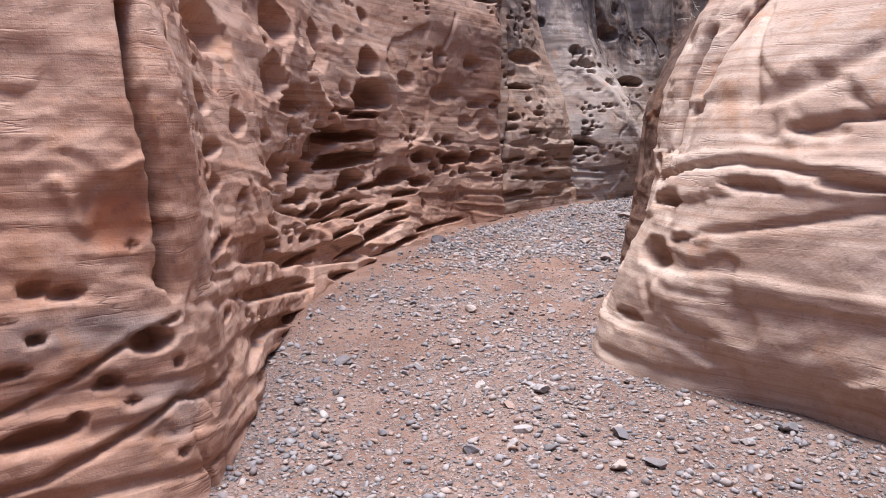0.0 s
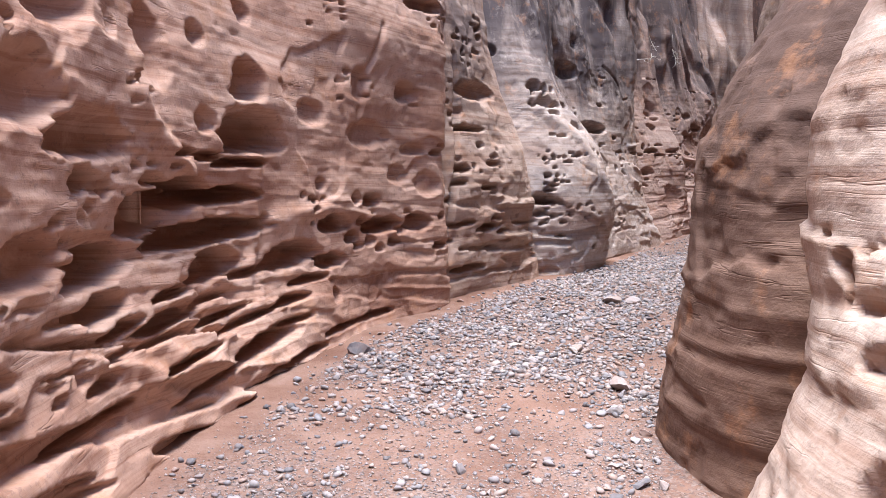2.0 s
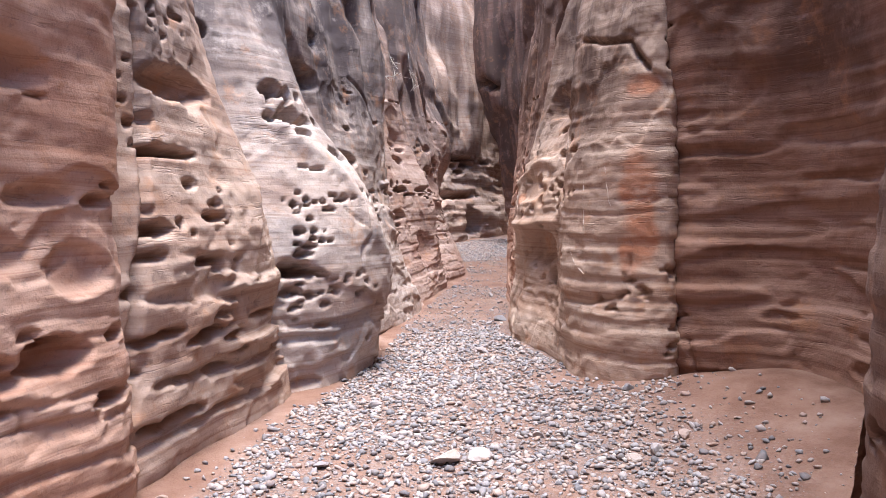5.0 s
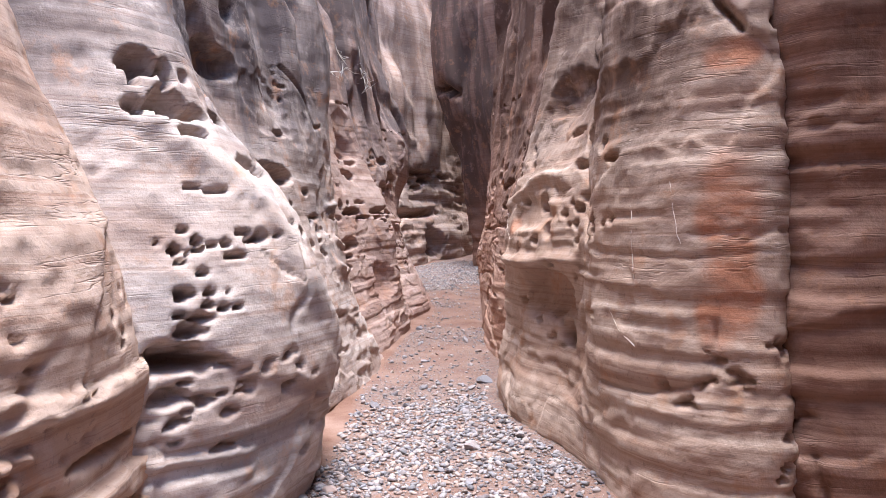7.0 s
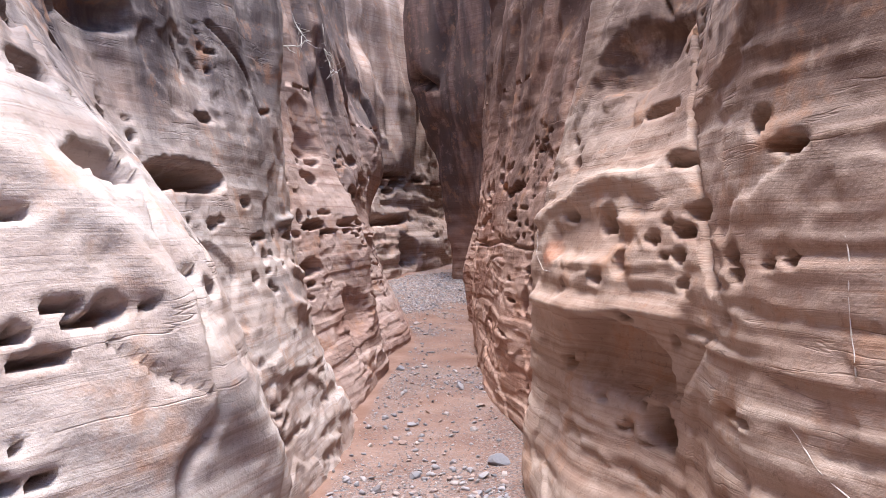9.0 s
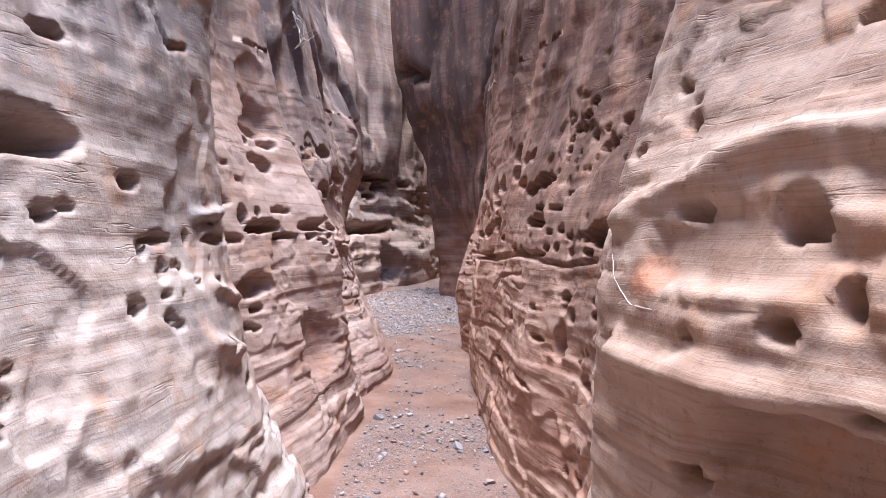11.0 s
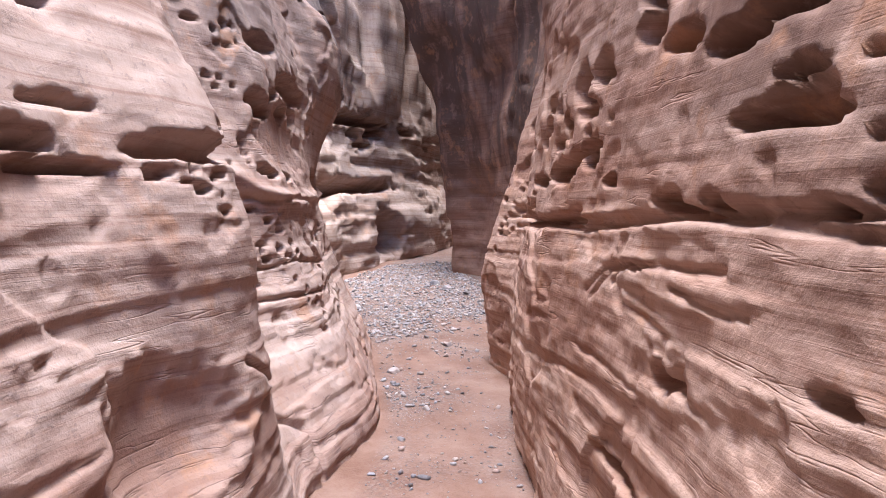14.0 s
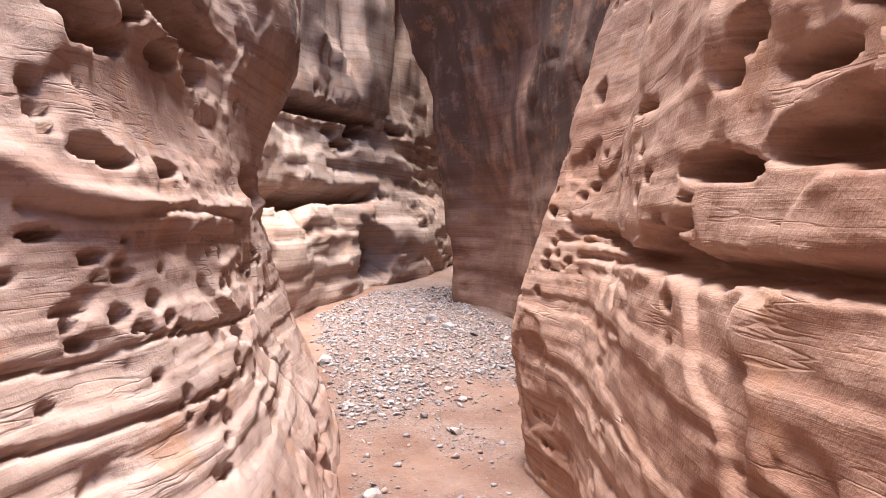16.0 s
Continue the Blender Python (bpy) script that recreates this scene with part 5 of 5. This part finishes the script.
def gravel_amount(x, y):
    """Where the flood left gravel: drifts in the bed, bare sand along the walls and in the narrows."""
    left = np.interp(y, LEFT_EDGE[:, 1], LEFT_EDGE[:, 0])
    right = np.interp(y, RIGHT_EDGE[:, 1], RIGHT_EDGE[:, 0])
    mid = (x - left) / np.maximum(right - left, 0.3)
    n = fbm(x * 0.9, y * 0.9, 0 * x + 4.2)
    along = np.interp(y, [0, 3, 5, 7, 8.5, 10, 13, 15, 17, 19, 22.4, 23.4, 25], [1.0, 1.0, 0.8, 0.5, 0.65, 1.0, 1.05, 1.0, 0.85, 0.5, 0.35, 1.0, 1.2])
    bar = smooth(np.where(y < 5.5, -0.1, 0.03), np.where(y < 5.5, 0.0, 0.1), mid) * (1 - smooth(0.62, 0.95, mid) * smooth(7.8, 8.6, y) * (1 - smooth(12, 13, y)))
    return np.clip(along + 0.75 * n, 0, 1) * bar


def fine_between(lo, a, b, hi, coarse, fine):
    return np.unique(np.concatenate([np.linspace(lo, a, coarse), np.arange(a, b, fine), np.linspace(b, hi, coarse)]).round(4))


gx, gy = fine_between(-70, -2.2, 13.6, 90, 24, 0.07), fine_between(-80, 0.8, 29, 110, 24, 0.07)
GX, GY = np.meshgrid(gx, gy, indexing="ij")
GZ = ground_height(GX, GY)
amount = gravel_amount(GX, GY)
GZ = GZ + 0.025 * perlin(GX * 1.1, GY * 1.1, 0 * GX) + 0.012 * perlin(GX * 3.1, GY * 3.1, 0 * GX + 2) + amount * 0.010 * perlin(GX * 12, GY * 12, 0 * GX + 5)
ground = tagged(quad_mesh("ground", np.stack([GX, GY, GZ], 2), wash_floor(), (("gravel", amount),)), "orange sand wash floor with grey gravel drifts", "ground", kind="structure")


def floor_at(x, y):
    i = int(np.clip(np.searchsorted(gx, x) - 1, 0, len(gx) - 2))
    j = int(np.clip(np.searchsorted(gy, y) - 1, 0, len(gy) - 2))
    u, v = (x - gx[i]) / (gx[i + 1] - gx[i]), (y - gy[j]) / (gy[j + 1] - gy[j])
    return ((1 - u) * (1 - v) * GZ[i, j] + u * (1 - v) * GZ[i + 1, j] + (1 - u) * v * GZ[i, j + 1] + u * v * GZ[i + 1, j + 1])


# ---- stones ----
def ball(level):
    bm = bmesh.new()
    bmesh.ops.create_icosphere(bm, subdivisions=level, radius=1.0)
    co = np.array([v.co[:] for v in bm.verts])
    bm.verts.ensure_lookup_table()
    tri = np.array([[v.index for v in f.verts] for f in bm.faces])
    bm.free()
    return co, tri


def chipped(co, rng, flat):
    """A worn, broken pebble: a ball cut by a few planes and squashed."""
    c = co * (1 + 0.16 * rng.normal(size=(len(co), 1)).clip(-1, 1) * (0.4 if len(co) > 30 else 1))
    for _ in range(9):
        n = rng.normal(size=3)
        n /= np.linalg.norm(n)
        h = c @ n
        c = c - n * np.maximum(h - rng.uniform(0.3, 0.75), 0)[:, None]
    return c * np.array([1, rng.uniform(0.6, 0.95), flat])


stone_rng = np.random.RandomState(21)
STONE_MAT, GRAVEL_MAT = stone_material("cobble_rock", False), stone_material("gravel_rock", True)
SMALL = ball(1)
TINY = (np.array([(1, 0, 0), (-1, 0, 0), (0, 1, 0), (0, -1, 0), (0, 0, 1), (0, 0, -1)], float),
        np.array([(0, 2, 4), (2, 1, 4), (1, 3, 4), (3, 0, 4), (2, 0, 5), (1, 2, 5), (3, 1, 5), (0, 3, 5)]))


def stone_mesh(k):
    co, tri = ball(2)
    c = chipped(co, stone_rng, stone_rng.uniform(0.4, 0.7))
    me = bpy.data.meshes.new("stone")
    me.from_pydata(c.tolist(), [], tri.tolist())
    me.materials.append(STONE_MAT)
    return me


STONES = [stone_mesh(k) for k in range(14)]


def scatter(count, seed, power, y_range):
    """Spots on the floor between the walls, thick where the gravel lies."""
    rng = np.random.RandomState(seed)
    spots = np.empty((0, 2))
    while len(spots) < count:
        y = rng.uniform(*y_range, 4 * count)
        left = np.interp(y, LEFT_EDGE[:, 1], LEFT_EDGE[:, 0])
        right = np.interp(y, RIGHT_EDGE[:, 1], RIGHT_EDGE[:, 0])
        x = rng.uniform(-2, 14, 4 * count)
        keep = (x > left + 0.04) & (x < right - 0.04) & (rng.uniform(size=len(x)) < 0.04 + gravel_amount(x, y) ** power)
        spots = np.concatenate([spots, np.stack([x, y], 1)[keep]])
    return spots[:count]


def lay_stone(x, y, r, name="stone", label="grey angular stone lying on the gravel wash floor"):
    ob = new(name, STONES[stone_rng.randint(len(STONES))])
    flat = stone_rng.uniform(0.8, 1.1)
    ob.matrix_world = pose(x, y, floor_at(x, y) + r * 0.22, stone_rng.uniform(-14, 14), stone_rng.uniform(-14, 14), stone_rng.uniform(0, 360)) @ Matrix.Diagonal((r, r, r * flat, 1))
    return tagged(ob, label, "stone", "stones on the wash floor")


# stones that stand out on the wash floor
lay_stone(2.5, 10.75, 0.15, "pale_stone", "large pale flat stone beside a dark one on gravel")
lay_stone(2.72, 10.72, 0.12, "dark_stone", "large dark slate-grey stone on gravel")
lay_stone(-0.06, 8.9, 0.11, "blue_grey_stone", "blue-grey rounded stone at the foot of the wall")
lay_stone(1.64, 7.9, 0.13, "pale_stone", "pale flat slab of stone on the wash floor")
lay_stone(5.87, 15.6, 0.11, "grey_stone", "smooth grey cobble in the narrow passage")
lay_stone(1.65, 8.86, 0.09, "pink_stone", "pinkish sandstone cobble on gravel")
lay_stone(0.95, 3.35, 0.075, "dark_stone", "dark blue-grey stone half sunk in sand")
lay_stone(1.72, 3.72, 0.085, "grey_stone", "grey upright stone under the rock overhang")
lay_stone(-0.62, 4.75, 0.08, "pale_stone", "pale broken stone near the rock wall")
lay_stone(9.9, 24.4, 0.13, "dark_stone", "dark flat stone at the edge of the gravel")


for sx, sy in scatter(270, 5, 1.3, (2.4, 27)):
    lay_stone(sx, sy, 0.03 + 0.07 * stone_rng.beta(1.2, 3.5))


def gravel(name, label, count, seed, lo, hi, power, y_range, shape=SMALL):
    """Countless small stones in one mesh."""
    rng = np.random.RandomState(seed)
    spots = scatter(count, seed, power, y_range)
    co, tri = shape
    shapes = [chipped(co, rng, rng.uniform(0.4, 0.75)) for _ in range(40)]
    r = lo + (hi - lo) * rng.beta(1.1, 3.2, count)
    turn, pick = rng.uniform(0, 2 * np.pi, count), rng.randint(0, 40, count)
    c = np.array(shapes)[pick] * r[:, None, None]
    cs, sn = np.cos(turn)[:, None], np.sin(turn)[:, None]
    tilt = rng.normal(0, 0.22, (count, 1))
    zz = c[..., 2] + tilt * c[..., 0]
    out = np.stack([c[..., 0] * cs - c[..., 1] * sn + spots[:, :1], c[..., 0] * sn + c[..., 1] * cs + spots[:, 1:], zz], 2)
    base = np.array([floor_at(a, b) for a, b in spots])
    out[..., 2] += (base + r * 0.2)[:, None]
    faces = (tri[None] + (np.arange(count) * len(co))[:, None, None]).reshape(-1, 3).astype(np.int32)
    me = bpy.data.meshes.new(name)
    me.vertices.add(out.shape[0] * out.shape[1])
    me.vertices.foreach_set("co", out.astype(np.float32).ravel())
    me.loops.add(faces.size)
    me.loops.foreach_set("vertex_index", faces.ravel())
    me.polygons.add(len(faces))
    me.polygons.foreach_set("loop_start", np.arange(0, faces.size, 3, dtype=np.int32))
    me.update(calc_edges=True)
    me.materials.append(GRAVEL_MAT)
    return tagged(new(name, me), label, "gravel", kind="stuff")


gravel("cobbles", "angular grey and buff cobbles strewn over the wash", 5200, 31, 0.014, 0.06, 1.4, (2.2, 28))
gravel("cobble_bar", "dense bar of light grey angular cobbles", 9500, 33, 0.014, 0.06, 1.2, (7.4, 15.2))
gravel("far_bar", "pale grey gravel bar at the bend", 3500, 36, 0.014, 0.05, 1.0, (22.8, 28))
gravel("gravel", "fine mixed grey gravel on orange sand", 28000, 32, 0.005, 0.02, 1.0, (2.2, 27), TINY)
gravel("grit", "dark brown and grey grit over the canyon mouth", 22000, 34, 0.005, 0.018, 0.8, (2.2, 8.6), TINY)
gravel("rubble", "broken grey stones along the canyon mouth", 2200, 35, 0.014, 0.045, 1.0, (2.3, 8.0))


# ---- veins and twigs on the walls ----
def plain(name, color, rough):
    m = bpy.data.materials.new(name)
    m.use_nodes = True
    nt = m.node_tree
    pos = nt.nodes.new("ShaderNodeNewGeometry").outputs["Position"]
    col = mix(nt, noise_node(nt, pos, 30, 4, 0.7), tuple(0.75 * a for a in color), color)
    nt.links.new(col, nt.nodes["Principled BSDF"].inputs["Base Color"])
    nt.nodes["Principled BSDF"].inputs["Roughness"].default_value = rough
    return m


CALCITE, DEADWOOD = plain("calcite", (0.68, 0.6, 0.53), 0.7), plain("bleached_wood", (0.62, 0.56, 0.5), 0.85)


def tube(bm, points, radii, sides=6):
    """A tapered tube through points."""
    rings = []
    for i, p in enumerate(points):
        a, b_ = points[max(i - 1, 0)], points[min(i + 1, len(points) - 1)]
        q = (b_ - a).to_track_quat("Z", "Y")
        rings.append([bm.verts.new(p + q @ Vector((radii[i] * math.cos(k * 2 * math.pi / sides), radii[i] * math.sin(k * 2 * math.pi / sides), 0))) for k in range(sides)])
    for r0, r1 in zip(rings, rings[1:]):
        for k in range(sides):
            bm.faces.new((r0[k], r0[(k + 1) % sides], r1[(k + 1) % sides], r1[k]))
    bm.faces.new(rings[0][::-1])
    bm.faces.new(rings[-1])


def along(points, n):
    at = np.linspace(0, len(points) - 1, n)
    return spline(np.arange(len(points)), np.array(points, float), at)


def mineral_vein(wall, points, width):
    """A calcite vein that stands a little proud of the wall's face."""
    flat = SURFACES[wall.name].reshape(-1, 3)
    rng = np.random.RandomState(len(points) * 7)
    snapped = np.array([flat[np.argmin(((flat - p) ** 2).sum(1))] for p in along(points, 6 * len(points))])
    for _ in range(3):
        snapped[1:-1] = (snapped[:-2] + 2 * snapped[1:-1] + snapped[2:]) / 4
    pts = [Vector(p) for p in snapped]
    bm = bmesh.new()
    tube(bm, pts, [width * rng.uniform(0.5, 1.0) for _ in pts])
    me = bpy.data.meshes.new("mineral_vein")
    bm.to_mesh(me)
    bm.free()
    me.materials.append(CALCITE)
    ob = new("mineral_vein", me)
    ob.parent = wall
    return tagged(ob, "thin white calcite vein")


mineral_vein(wall_pillar, [(5.77, 15.04, 1.9), (5.67, 14.94, 1.75), (5.6, 14.84, 1.65), (5.55, 14.73, 1.6), (5.46, 14.55, 1.6)], 0.003)
mineral_vein(wall_pillar, [(4.67, 12, 1.92), (4.66, 11.97, 1.7), (4.66, 11.94, 1.59)], 0.003)
mineral_vein(wall_pillar, [(4.66, 12.31, 1.81), (4.64, 12.3, 1.57), (4.64, 12.28, 1.38)], 0.00304)
mineral_vein(wall_pillar, [(4.68, 12.52, 1.22), (4.66, 12.42, 1.11), (4.65, 12.25, 1)], 0.0032)


def dead_twig(x, y, z, length, lean, seed):
    """A bleached twig caught on the wall, with side shoots."""
    rng = np.random.RandomState(seed)
    flat = SURFACES["wall_left_far"].reshape(-1, 3)
    foot = Vector(flat[np.argmin(((flat - np.array((x, y, z))) ** 2).sum(1))])
    way = Vector((0.35, -0.3, lean)).normalized()
    pts, p = [], foot - way * 0.03
    for i in range(9):
        pts.append(p.copy())
        p = p + (way + Vector(rng.normal(0, 0.35, 3))).normalized() * length / 8
    bm = bmesh.new()
    tube(bm, pts, [0.011 * (1 - i / 11) for i in range(9)])
    for k in (3, 5, 6):
        side = [pts[k] + Vector(rng.normal(0, 0.02, 3)) * j + (way + Vector(rng.normal(0, 0.7, 3))).normalized() * 0.07 * j for j in range(4)]
        tube(bm, side, [0.005, 0.004, 0.003, 0.0015], 5)
    me = bpy.data.meshes.new("dead_twig")
    bm.to_mesh(me)
    bm.free()
    me.materials.append(DEADWOOD)
    return tagged(new("dead_twig", me), "bleached dead twig caught on the rock wall", "twig", "dead twigs on the wall")


for i, (tx, ty, tz, tl, lean) in enumerate(((6.0, 19.7, 4.75, 0.75, -1.2), (7.08, 21.04, 4.75, 0.7, -1.3), (5.46, 18.79, 3.78, 0.5, 0.1), (7.06, 20.94, 4.4, 0.5, -1.0))):
    dead_twig(tx, ty, tz, tl, lean, 40 + i)
